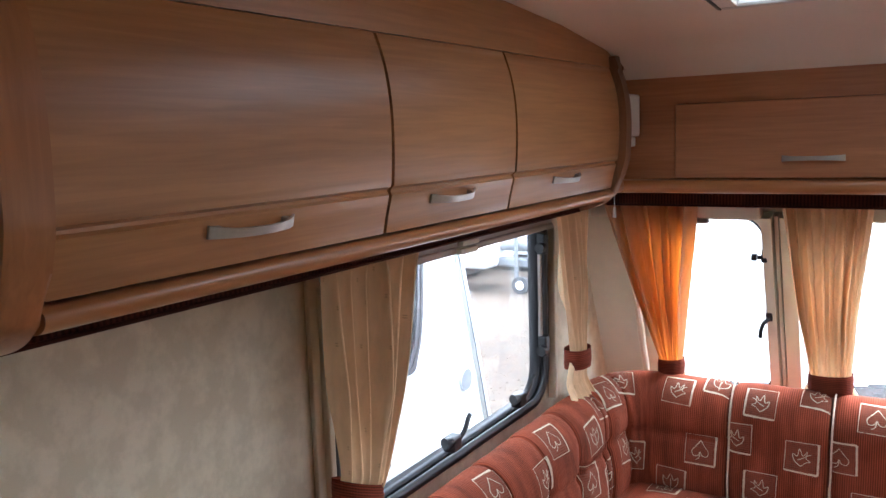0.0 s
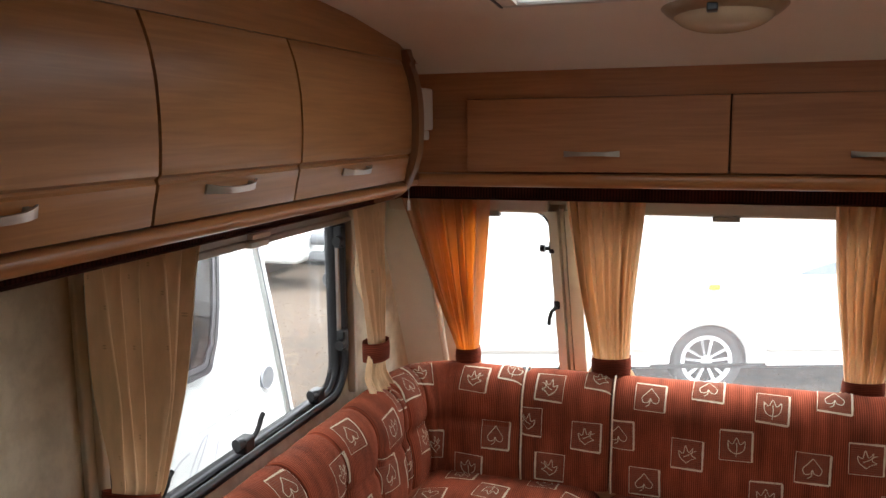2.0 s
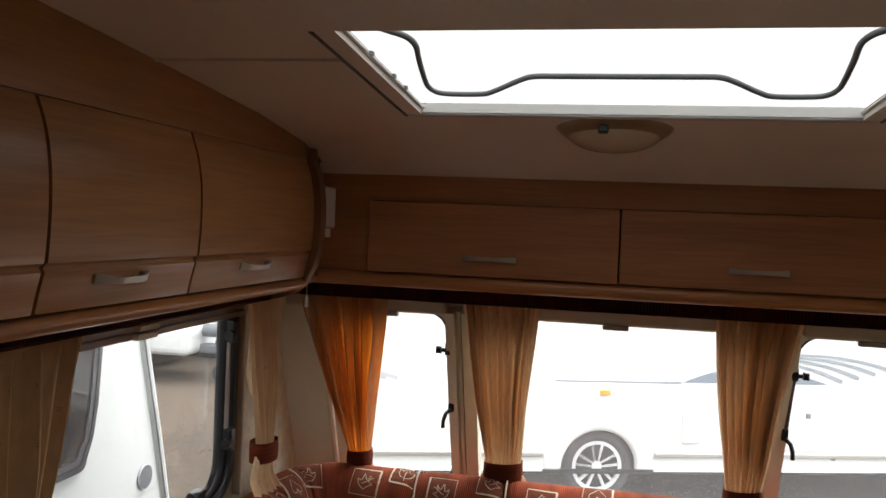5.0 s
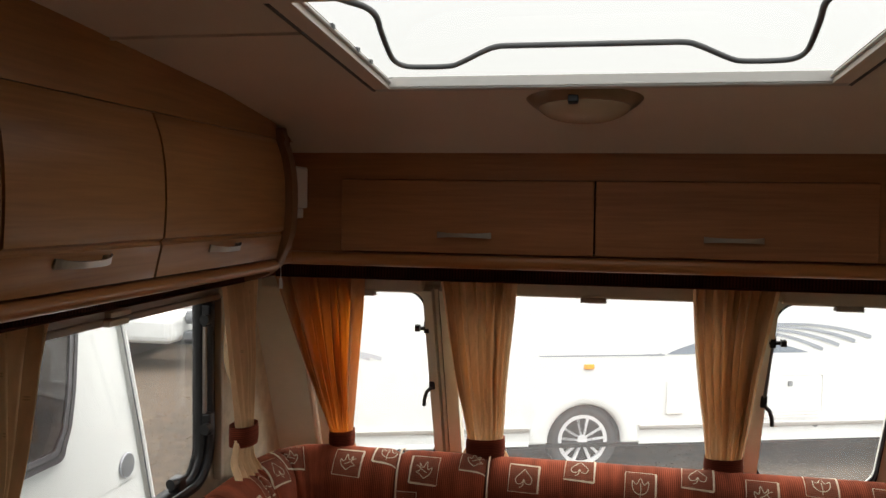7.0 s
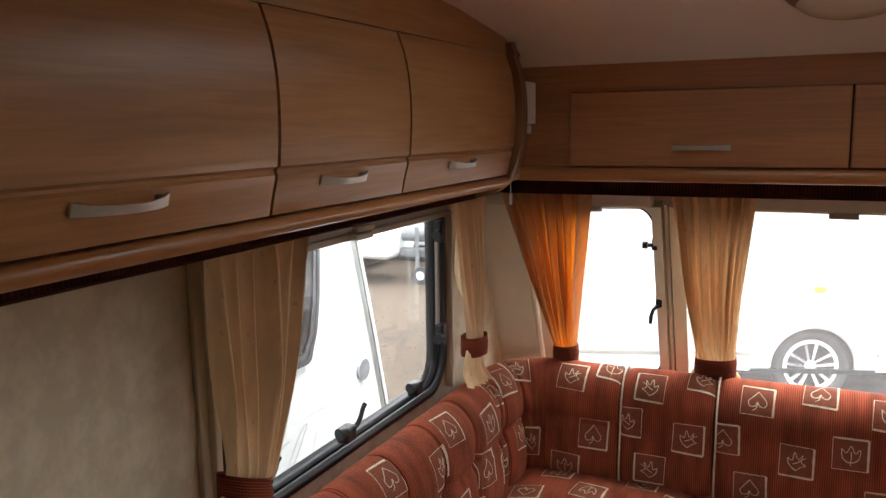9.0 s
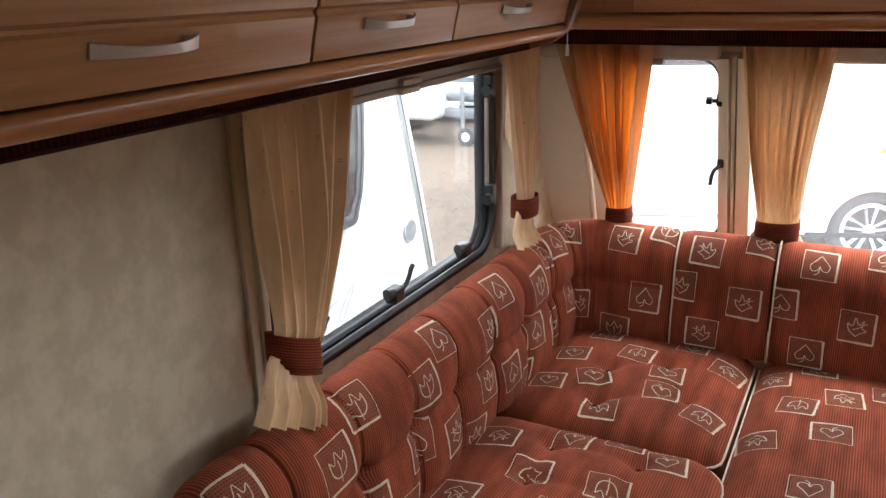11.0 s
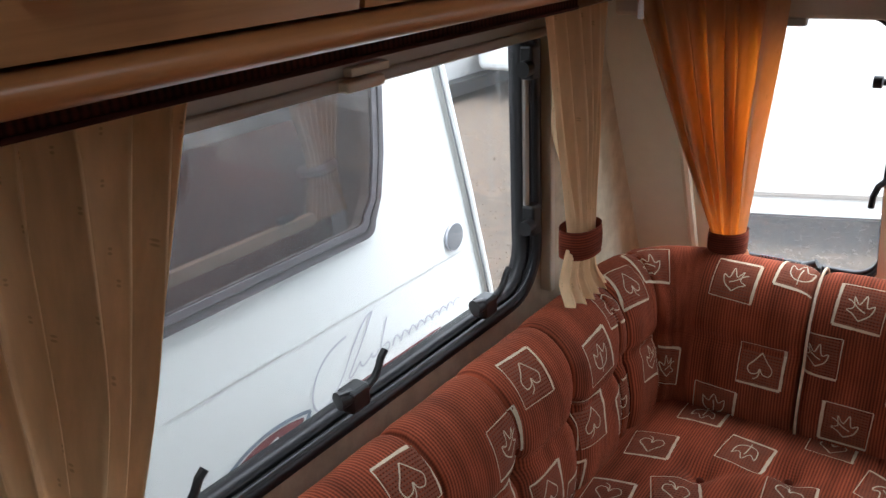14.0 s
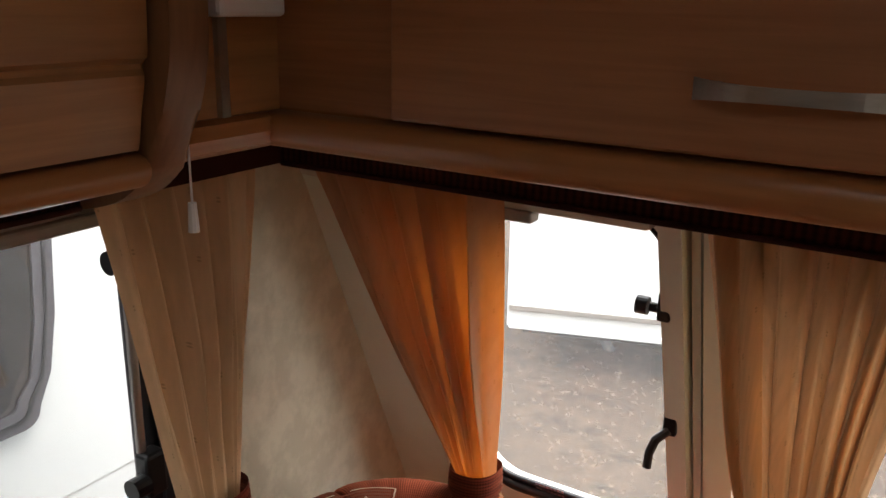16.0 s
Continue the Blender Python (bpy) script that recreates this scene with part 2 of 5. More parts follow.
CEILING = mat("ceiling_vinyl", (0.78, 0.71, 0.63), 0.75, vary=0.05, scale=3, bump=0.25, bump_scale=260)
WALLPAPER = mat("mottled_wallboard", (0.66, 0.575, 0.42), 0.7, color2=(0.555, 0.475, 0.335), scale=20, band=(0.43, 0.59), stretch=(1, 1, 0.85), bump=0.12, bump_scale=160)
PLASTIC_CREAM = mat("cream_plastic", (0.70, 0.63, 0.50), 0.45, vary=0.06, scale=20)
PILLAR = mat("ivory_plastic", (0.80, 0.81, 0.70), 0.4, vary=0.05, scale=20)
PLASTIC_WHITE = mat("white_plastic", (0.80, 0.79, 0.76), 0.4, vary=0.04, scale=20)
BLIND_GREY = mat("grey_blind_cassette", (0.46, 0.43, 0.39), 0.55, vary=0.08, scale=20)
RUBBER = mat("black_rubber_seal", (0.018, 0.018, 0.02), 0.42, vary=0.3, scale=30)
BLACK = mat("black_plastic", (0.012, 0.012, 0.013), 0.35, vary=0.2, scale=40)
# shade of the locker gaps, put into the colour of the carcasses
GAP_SHADE = mat("recess_shade", (0.03, 0.016, 0.01), 0.8, vary=0.2)
STEEL = mat("brushed_steel", (0.50, 0.475, 0.44), 0.36, metal=1.0, vary=0.12, scale=40, stretch=(1, 8, 8))
ALU = mat("aluminium_frame", (0.62, 0.62, 0.60), 0.42, metal=1.0, vary=0.1, scale=30)
CORD = cord_fabric("rust_cord_upholstery", (0.325, 0.073, 0.034), (0.112, 0.024, 0.012), 0.0056)
CORD_BAND = cord_fabric("rust_cord_band", (0.21, 0.042, 0.02), (0.09, 0.016, 0.008), 0.005)
VALANCE = cord_fabric("burgundy_cord_pelmet", (0.13, 0.038, 0.021), (0.05, 0.014, 0.009), 0.008)
THREAD = mat("cream_stitching", (0.66, 0.53, 0.38), 0.85, vary=0.18, scale=90)
THREAD_DIM = mat("tan_stitching", (0.25, 0.070, 0.034), 0.9, vary=0.3, scale=120)
CURTAIN = cloth("cream_curtain_cloth", (0.82, 0.57, 0.335), (0.86, 0.52, 0.26), 0.09)
# tan base and orange see-through colour carry the glow of the window behind
CURTAIN_BACKLIT = cloth("amber_backlit_curtain_cloth", (0.56, 0.36, 0.21), (0.95, 0.25, 0.02), 0.09, (0.02, 1.15))
UPHOLSTERY = mat("rust_brown_upholstery", (0.26, 0.085, 0.045), 0.9, vary=0.35, scale=14, bump=0.2)
PANE = glass("acrylic_pane", gloss=0.9, haze=0.07)
SMOKED = glass("smoked_glazing", (0.225, 0.19, 0.185), 1.0)
DOME = glass("dome_acrylic", (0.33, 0.33, 0.322), 0.12)
PAINT = mat("white_caravan_paint", (0.66, 0.68, 0.675), 0.28, vary=0.03, scale=3, bump=0.03, bump_scale=300)
PAINT_SIDE = mat("white_ribbed_paint", (0.66, 0.68, 0.67), 0.32, vary=0.03, scale=3)
_n = PAINT_SIDE.node_tree
_tc, _wv, _bp = _n.nodes.new("ShaderNodeTexCoord"), _n.nodes.new("ShaderNodeTexWave"), _n.nodes.new("ShaderNodeBump")
_wv.wave_type, _wv.bands_direction = "BANDS", "Z"
_wv.inputs["Scale"].default_value = 0.314 / 0.007
_bp.inputs["Strength"].default_value, _bp.inputs["Distance"].default_value = 0.10, 0.001
_n.links.new(_tc.outputs["Object"], _wv.inputs["Vector"])
_n.links.new(_wv.outputs["Fac"], _bp.inputs["Height"])
_n.links.new(_bp.outputs[0], _n.nodes["Principled BSDF"].inputs["Normal"])
PAINT_RIB = mat("white_ribbed_panel", (0.76, 0.79, 0.79), 0.4, vary=0.04, scale=6)
DECAL_GREY = mat("grey_decal", (0.25, 0.28, 0.32), 0.4, vary=0.15)
DECAL_BLUE = mat("slate_blue_decal", (0.17, 0.21, 0.26), 0.35, vary=0.2)
DECAL_RED = mat("maroon_decal", (0.16, 0.03, 0.03), 0.4, vary=0.2)
DECAL_SILVER = mat("silver_script_decal", (0.46, 0.47, 0.52), 0.35, vary=0.2)
AMBER = mat("amber_lens", (0.85, 0.32, 0.02), 0.25, vary=0.1)
TINTED = mat("smoked_acrylic", (0.045, 0.042, 0.048), 0.06, vary=0.2, scale=5)
TYRE = mat("tyre_rubber", (0.05, 0.05, 0.053), 0.8, vary=0.3, bump=0.3)
ALLOY = mat("alloy_wheel", (0.74, 0.75, 0.77), 0.35, metal=0.1, vary=0.1)
CHASSIS = mat("galvanised_chassis", (0.16, 0.17, 0.18), 0.6, vary=0.3)
GRAVEL = mat("gravel_yard", (0.088, 0.063, 0.041), 0.95, color2=(0.034, 0.024, 0.016), scale=9, bump=1.0, bump_scale=60)
STONE = mat("gravel_stone", (0.165, 0.124, 0.083), 0.9, color2=(0.07, 0.051, 0.035), scale=30)


# ---- mesh helpers ----
def link_mesh(name, bm, material, parent=None, label="", smooth=False):
    me = bpy.data.meshes.new(name)
    bmesh.ops.recalc_face_normals(bm, faces=bm.faces)
    bm.to_mesh(me)
    bm.free()
    for m in (material if isinstance(material, (list, tuple)) else [material]):
        me.materials.append(m)
    if smooth:
        for p in me.polygons:
            p.use_smooth = True
        if smooth == "angle":
            me.set_sharp_from_angle(angle=radians(32))
    ob = new(name, me)
    if parent is not None:
        ob.parent = parent
    if label:
        ob["label"] = label
    return ob


def part(name, bm, material, parent, label="", smooth=False):
    return link_mesh(name, bm, material, parent, label, smooth)


def thing(name, label, category, m=None, group="", kind=""):
    ob = new(name)
    ob.empty_display_size = 0.05
    if m is not None:
        ob.matrix_world = m
    return tagged(ob, label, category, group, kind)


def box_bm(lo, hi, bevel=0.0, seg=2, bm=None):
    bm = bm or bmesh.new()
    c = [(a + b) / 2 for a, b in zip(lo, hi)]
    d = [abs(b - a) for a, b in zip(lo, hi)]
    r = bmesh.ops.create_cube(bm, size=1.0, matrix=Matrix.Translation(c) @ Matrix.Diagonal((*d, 1)))
    if bevel:
        es = {e for v in r["verts"] for e in v.link_edges}
        bmesh.ops.bevel(bm, geom=list(es), offset=bevel, segments=seg, profile=0.5, affect="EDGES")
    return bm


def cyl_bm(a, b, r, r2=None, seg=16, bm=None):
    """A rod from a to b."""
    bm = bm or bmesh.new()
    a, b = Vector(a), Vector(b)
    d = b - a
    m = Matrix.Translation((a + b) / 2) @ d.to_track_quat("Z", "Y").to_matrix().to_4x4()
    bmesh.ops.create_cone(bm, cap_ends=True, segments=seg, radius1=r, radius2=r if r2 is None else r2, depth=d.length, matrix=m)
    return bm


def tube_bm(pts, r, seg=8, bm=None, flat=1.0, closed=False):
    """A tube of radius r along points."""
    bm = bm or bmesh.new()
    pts = [Vector(p) for p in pts]
    n = len(pts)
    rings, up = [], None
    for i, p in enumerate(pts):
        a = pts[(i - 1) % n] if closed else pts[max(0, i - 1)]
        b = pts[(i + 1) % n] if closed else pts[min(n - 1, i + 1)]
        t = (b - a).normalized()
        if up is None:
            up = t.orthogonal().normalized()
        up = (up - t * up.dot(t)).normalized()
        side = t.cross(up)
        rr = r(i / max(1, n - 1)) if callable(r) else r
        rings.append([bm.verts.new(p + (math.cos(2 * math.pi * k / seg) * up + flat * math.sin(2 * math.pi * k / seg) * side) * rr) for k in range(seg)])
    for i in range(n if closed else n - 1):
        q, w = rings[i], rings[(i + 1) % n]
        for k in range(seg):
            bm.faces.new((q[k], q[(k + 1) % seg], w[(k + 1) % seg], w[k]))
    if not closed:
        bm.faces.new(rings[0])
        bm.faces.new(rings[-1][::-1])
    return bm


def prism_bm(loop, axis, lo, hi, bevel=0.0, bm=None):
    """A closed outline of two coordinates drawn along axis (0 x, 1 y, 2 z)."""
    bm = bm or bmesh.new()

    def at(p, w):
        q = list(p)
        q.insert(axis, w)
        return q
    va = [bm.verts.new(at(p, lo)) for p in loop]
    vb = [bm.verts.new(at(p, hi)) for p in loop]
    fa, fb = bm.faces.new(va), bm.faces.new(vb[::-1])
    n = len(loop)
    for k in range(n):
        bm.faces.new((va[k], vb[k], vb[(k + 1) % n], va[(k + 1) % n]))
    if bevel:
        es = list({e for f in (fa, fb) for e in f.edges})
        bmesh.ops.bevel(bm, geom=es, offset=bevel, segments=2, profile=0.5, affect="EDGES")
    return bm


def surf_bm(f, us, vs, close_v=False, uvf=None, bm=None):
    """A sheet f(u, v) over the two lists; UVs are (u, v) in metres."""
    bm = bm or bmesh.new()
    lay = bm.loops.layers.uv.verify()
    g = [[bm.verts.new(f(u, v)) for v in vs] for u in us]
    nv = len(vs)
    for i in range(len(us) - 1):
        for j in range(nv if close_v else nv - 1):
            k = (j + 1) % nv
            fa = bm.faces.new((g[i][j], g[i + 1][j], g[i + 1][k], g[i][k]))
            for lp, (a, b) in zip(fa.loops, ((i, j), (i + 1, j), (i + 1, k), (i, k))):
                uv = (us[a], vs[b])
                lp[lay].uv = uvf(*uv) if uvf else uv
    return bm, g


def lin(a, b, n):
    return [a + (b - a) * i / (n - 1) for i in range(n)]


def round_rect(x0, x1, y0, y1, r, seg=8):
    pts = []
    for cx, cy, a0 in ((x1 - r, y1 - r, 0), (x0 + r, y1 - r, 90), (x0 + r, y0 + r, 180), (x1 - r, y0 + r, 270)):
        for k in range(seg + 1):
            a = radians(a0 + 90 * k / seg)
            pts.append((cx + r * math.cos(a), cy + r * math.sin(a)))
    return pts


def ring_bm(outer, inner, place, d0, d1, bm=None):
    """A frame between two outlines of the same count; place(p, d) gives the point at depth d."""
    bm = bm or bmesh.new()
    n = len(outer)
    q = [[bm.verts.new(place(p, d)) for p in loop] for loop, d in ((outer, d0), (inner, d0), (inner, d1), (outer, d1))]
    for a in range(4):
        for k in range(n):
            bm.faces.new((q[a][k], q[a][(k + 1) % n], q[(a + 1) % 4][(k + 1) % n], q[(a + 1) % 4][k]))
    return bm


def holed_bm(outer, holes, place, d0, d1):
    """A slab with openings that go through it."""
    bm = bmesh.new()
    sides = []
    for d in (d0, d1):
        loops, edges = [], []
        for loop in [outer] + holes:
            vs = [bm.verts.new(place(p, d)) for p in loop]
            edges += [bm.edges.new((vs[k], vs[(k + 1) % len(vs)])) for k in range(len(vs))]
            loops.append(vs)
        bmesh.ops.triangle_fill(bm, edges=edges, use_beauty=True)
        sides.append(loops)
    for la, lb in zip(*sides):
        n = len(la)
        for k in range(n):
            bm.faces.new((la[k], la[(k + 1) % n], lb[(k + 1) % n], lb[k]))
    return bm


def sheet_bm(loop, place, d, bm=None):
    bm = bm or bmesh.new()
    bm.faces.new([bm.verts.new(place(p, d)) for p in loop])
    return bm


def interp(table, x):
    if x <= table[0][0]:
        return table[0][1]
    for (a, p), (b, q) in zip(table, table[1:]):
        if x <= b:
            k = (x - a) / (b - a)
            return p + (q - p) * k
    return table[-1][1]


def spline(pts, n=5):
    """A smooth line through the points."""
    out = []
    for i in range(len(pts) - 1):
        p0, p1, p2, p3 = pts[max(0, i - 1)], pts[i], pts[i + 1], pts[min(len(pts) - 1, i + 2)]
        for k in range(n):
            t = k / n
            out.append(tuple(0.5 * (2 * b + (c - a) * t + (2 * a - 5 * b + 4 * c - d) * t * t + (3 * b - a - 3 * c + d) * t ** 3) for a, b, c, d in zip(p0, p1, p2, p3)))
    return out + [tuple(pts[-1])]


# ---- shell of the caravan ----
W = 1.04
FRONT = 2.85
BACK = -2.2


def left_place(p, d):
    return (-W - d, p[0], p[1])


def right_place(p, d):
    return (W + d, p[0], p[1])


RAKE_TOP, RAKE_LOW = (2.475, 1.36), (2.791, 0.62)
_rl = math.hypot(RAKE_LOW[0] - RAKE_TOP[0], RAKE_TOP[1] - RAKE_LOW[1])


def rake_place(p, d):
    """A point of the raked front: p is (x, height z on the rake), d outwards."""
    k = (RAKE_TOP[1] - p[1]) / (RAKE_TOP[1] - RAKE_LOW[1])
    y = RAKE_TOP[0] + (RAKE_LOW[0] - RAKE_TOP[0]) * k
    ny, nz = (RAKE_TOP[1] - RAKE_LOW[1]) / _rl, (RAKE_LOW[0] - RAKE_TOP[0]) / _rl
    return (p[0], y + d * ny, p[1] + d * nz)


tagged(link_mesh("floor", box_bm((-W - 0.04, BACK, -0.04), (W + 0.04, FRONT + 0.04, 0.0)), FLOORING), "brown wood-effect vinyl caravan floor", "floor", kind="structure")

SIDE_WIN = (1.262, 2.230, 0.804, 1.38)
side_outer = [(BACK, 0.0), (FRONT - 0.04, 0.0), (FRONT - 0.04, 0.62), (2.485, 1.38), (2.485, 1.90), (BACK, 1.90)]
hole = round_rect(SIDE_WIN[0], SIDE_WIN[1], SIDE_WIN[2], SIDE_WIN[3], 0.10)
tagged(link_mesh("wall_left", holed_bm(side_outer, [hole], left_place, 0.0, 0.035), WALLPAPER), "mottled cream wallboard side wall with a window", "wall", kind="structure")
tagged(link_mesh("wall_left_skin", holed_bm(side_outer, [hole], left_place, 0.0375, 0.045), PAINT), "white painted outer skin of the caravan side", "wall", kind="structure")
tagged(link_mesh("wall_right", holed_bm(side_outer, [round_rect(1.50, 1.86, 0.90, 1.28, 0.08), round_rect(-0.28, 0.52, 0.96, 1.40, 0.08)], right_place, 0.0, 0.035), WALLPAPER), "plain cream wallboard side wall with two window openings", "wall", kind="structure")
tagged(link_mesh("wall_back", box_bm((-W, BACK - 0.04, 0), (W, BACK, 1.90)), WALLPAPER), "plain cream wallboard back wall", "wall", kind="structure")

FRONT_WINS = [(-0.835, -0.496, 0.720, 1.312), (-0.415, 0.395, 0.720, 1.312), (0.480, 0.820, 0.720, 1.312)]
fw_holes = [round_rect(a, b, c, d, 0.06) for a, b, c, d in FRONT_WINS]
fw = link_mesh("wall_front", holed_bm([(-W, 0.62), (W, 0.62), (W, 1.36), (-W, 1.36)], fw_holes, rake_place, 0.0, 0.035), PILLAR)
tagged(fw, "cream moulded raked front panel with three windows", "wall", kind="structure")
tagged(link_mesh("wall_front_lower", box_bm((-W, 2.791, 0), (W, 2.825, 0.62)), WALLPAPER), "plain wallboard under the front windows", "wall", kind="structure")
tagged(link_mesh("wall_front_upper", box_bm((-W, 2.475, 1.36), (W, 2.51, 1.90)), WALLPAPER), "plain wallboard behind the front lockers", "wall", kind="structure")

CEIL = [(-2.3, 1.86), (0.8, 1.848), (1.21, 1.822), (1.46, 1.804), (1.735, 1.784), (2.0, 1.751), (2.19, 1.690), (2.56, 1.59)]
SKY = (-0.405, 0.390, 1.175, 1.70)


def ceil_z(y):
    return interp(CEIL, y)


def ceiling():
    bm = bmesh.new()
    ys = sorted(set([BACK, 0.0, SKY[2], SKY[3]] + [c[0] for c in CEIL[1:]] + lin(0.9, 2.2, 40)))
    xs = [-W, SKY[0], SKY[1], W]
    for up in (0.0, 0.014):
        g = [[bm.verts.new((x, y, ceil_z(y) + up)) for x in xs] for y in ys]
        for i in range(len(ys) - 1):
            for j in range(3):
                if j == 1 and ys[i] >= SKY[2] - 1e-6 and ys[i + 1] <= SKY[3] + 1e-6:
                    continue
                bm.faces.new((g[i][j], g[i][j + 1], g[i + 1][j + 1], g[i + 1][j]))
    tagged(link_mesh("ceiling", bm, CEILING, smooth=True), "pale textured vinyl caravan ceiling sloping down to the front", "ceiling", kind="structure")


ceiling()
for x in (-0.60,):
    tagged(link_mesh("ceiling_seam_strip", box_bm((-0.76, 1.335, ceil_z(1.34) - 0.004), (-0.42, 1.341, ceil_z(1.34) + 0.004)), CEILING), "thin pale ceiling joint strip", "trim", kind="structure")


# ---- windows ----
def window_catch(parent, m, flip=1):
    """A black lever catch: body on the frame, knob and bent lever."""
    c = new("catch")
    c.parent = parent
    c.matrix_local = m
    part("catch_body", box_bm((-0.014, -0.022, -0.014), (0.016, 0.020, 0.022), 0.005), BLACK, c)
    part("catch_knob", cyl_bm((0.0, -0.034 * flip, 0.012), (0.006, -0.010 * flip, 0.012), 0.014, 0.011), BLACK, c)
    part("catch_lever", tube_bm([(0.006, 0.004 * flip, 0.012), (0.011, 0.018 * flip, 0.014), (0.014, 0.030 * flip, 0.022), (0.016, 0.040 * flip, 0.036), (0.016, 0.048 * flip, 0.050), (0.016, 0.058 * flip, 0.057)], 0.0058, 8), BLACK, c)
    return c


def side_window():
    y0, y1, z0, z1 = SIDE_WIN
    w = thing("window_1", "black-framed acrylic side window with rounded corners, closed", "window", kind="structure")
    o = round_rect(y0 - 0.007, y1 + 0.007, z0 - 0.007, z1 + 0.007, 0.107)
    i1 = round_rect(y0 + 0.011, y1 - 0.014, z0 + 0.011, z1 - 0.014, 0.088)
    i2 = round_rect(y0 + 0.020, y1 - 0.028, z0 + 0.020, z1 - 0.028, 0.076)
    part("rubber_seal", ring_bm(o, i1, left_place, -0.012, 0.03), RUBBER, w, "black rubber seal", True)
    part("window_frame", ring_bm(i1, i2, left_place, 0.004, 0.036), RUBBER, w, "glossy black inner frame", True)
    part("bead", tube_bm([left_place(p, -0.006) for p in round_rect(y0 + 0.010, y1 - 0.010, z0 + 0.010, z1 - 0.010, 0.09)], 0.006, 8, closed=True), BLACK, w, "", True)
    pane = part("pane", sheet_bm(i2, left_place, 0.026), PANE, w, "clear acrylic pane")
    pane.visible_shadow = False
    for y in (2.016, 1.667, 1.334):
        window_catch(w, Matrix.Translation((-W + 0.020, y, z0 + 0.050)) @ pose(0, 0, 0, 0, 0, 0))
    for z in (1.258, 0.966):
        h = new("hinge_catch")
        h.parent = w
        h.matrix_local = Matrix.Translation((-W + 0.020, y1 - 0.046, z))
        part("hinge_body", box_bm((-0.014, -0.014, -0.03), (0.012, 0.016, 0.03), 0.005), BLACK, h)
        part("hinge_knob", cyl_bm((0.004, -0.034, -0.008), (0.004, -0.012, -0.008), 0.014), BLACK, h)
    part("stay_rod", cyl_bm((-W + 0.012, y1 - 0.052, 0.965), (-W + 0.012, y1 - 0.050, 1.26), 0.006), STEEL, w, "grey telescopic stay")
    b = thing("roller_blind", "grey roller blind cassette pulled up over the side window", "blind")
    part("cassette", box_bm((-W + 0.002, y0 - 0.02, 1.304), (-W + 0.036, y1 - 0.012, 1.372), 0.008), BLIND_GREY, b)
    part("pull_bar", box_bm((-W + 0.030, y0 - 0.005, 1.300), (-W + 0.044, y1 - 0.02, 1.316), 0.004), BLIND_GREY, b)
    part("blind_catch", box_bm((-W + 0.036, 1.672, 1.300), (-W + 0.060, 1.745, 1.314), 0.003), PLASTIC_CREAM, b, "cream plastic blind catch")
    part("blind_catch", box_bm((-W + 0.036, 1.69, 1.317), (-W + 0.052, 1.765, 1.328), 0.002), PLASTIC_CREAM, b, "cream plastic blind catch")
    tagged(link_mesh("trim_wall_batten", box_bm((-W, 1.205, 0.4), (-W + 0.012, 1.237, 1.40), 0.003), PLASTIC_CREAM), "cream plastic batten covering a wallboard joint", "trim", kind="structure")
    for y in (y0 - 0.036, y1 + 0.020):
        tagged(link_mesh("trim_blind_rail", box_bm((-W + 0.001, y, 0.79), (-W + 0.026, y + 0.016, 1.303), 0.003), PLASTIC_CREAM), "cream plastic blind guide rail beside the window", "trim", kind="structure")


def front_window(i, x0, x1, z0, z1, stays, catches):
    w = thing("window_%d" % (i + 2), "raked acrylic front window with black seal, closed", "window", kind="structure")
    o = round_rect(x0 - 0.001, x1 + 0.001, z0 - 0.003, z1 + 0.001, 0.061)
    i1 = round_rect(x0 + 0.003, x1 - 0.003, z0 + 0.012, z1 - 0.002, 0.057)
    i2 = round_rect(x0 + 0.005, x1 - 0.005, z0 + 0.022, z1 - 0.006, 0.052)
    part("rubber_seal", ring_bm(o, i1, rake_place, -0.004, 0.012), RUBBER, w, "black rubber seal", True)
    part("window_frame", ring_bm(i1, i2, rake_place, 0.004, 0.012), RUBBER, w, "", True)
    pane = part("pane", sheet_bm(i2, rake_place, 0.009), PANE, w, "clear acrylic pane")
    pane.visible_shadow = False
    for x, s in stays:
        st = new("stay")
        st.parent = w
        top, low = Vector((x + 0.010 * s, 2.505, 1.199)), Vector((x + 0.014 * s, 2.580, 1.020))
        part("stay_rod", cyl_bm(top, low, 0.0048), CHASSIS, st, "grey telescopic rod")
        part("stay_knob", cyl_bm(top + Vector((-0.034 * s, 0, 0)), top + Vector((-0.020 * s, 0, 0)), 0.011), BLACK, st)
        part("stay_pin", cyl_bm(top + Vector((-0.018 * s, 0, 0)), top + Vector((0.010 * s, 0, 0)), 0.006), BLACK, st)
        part("stay_bracket", box_bm(top + Vector((-0.008, -0.008, -0.014)), top + Vector((0.008, 0.010, 0.022)), 0.003), BLACK, st)
        part("catch_body", box_bm(low + Vector((-0.009, -0.010, -0.018)), low + Vector((0.009, 0.010, 0.018)), 0.003), BLACK, st)
        part("catch_lever", tube_bm([low + Vector(q) for q in ((0, -0.008, -0.01), (-0.014 * s, -0.016, -0.024), (-0.020 * s, -0.018, -0.044), (-0.021 * s, -0.018, -0.066))], 0.006), BLACK, st)
    for x in catches:
        c = new("sill_catch")
        c.parent = w
        c.matrix_local = Matrix.Translation(rake_place((x, z0 + 0.02), -0.004))
        part("catch_body", box_bm((-0.022, -0.014, -0.012), (0.022, 0.012, 0.012), 0.004), BLACK, c)
        part("catch_knob", cyl_bm((-0.012, -0.012, 0.006), (0.014, -0.012, 0.020), 0.010), BLACK, c)
    return w


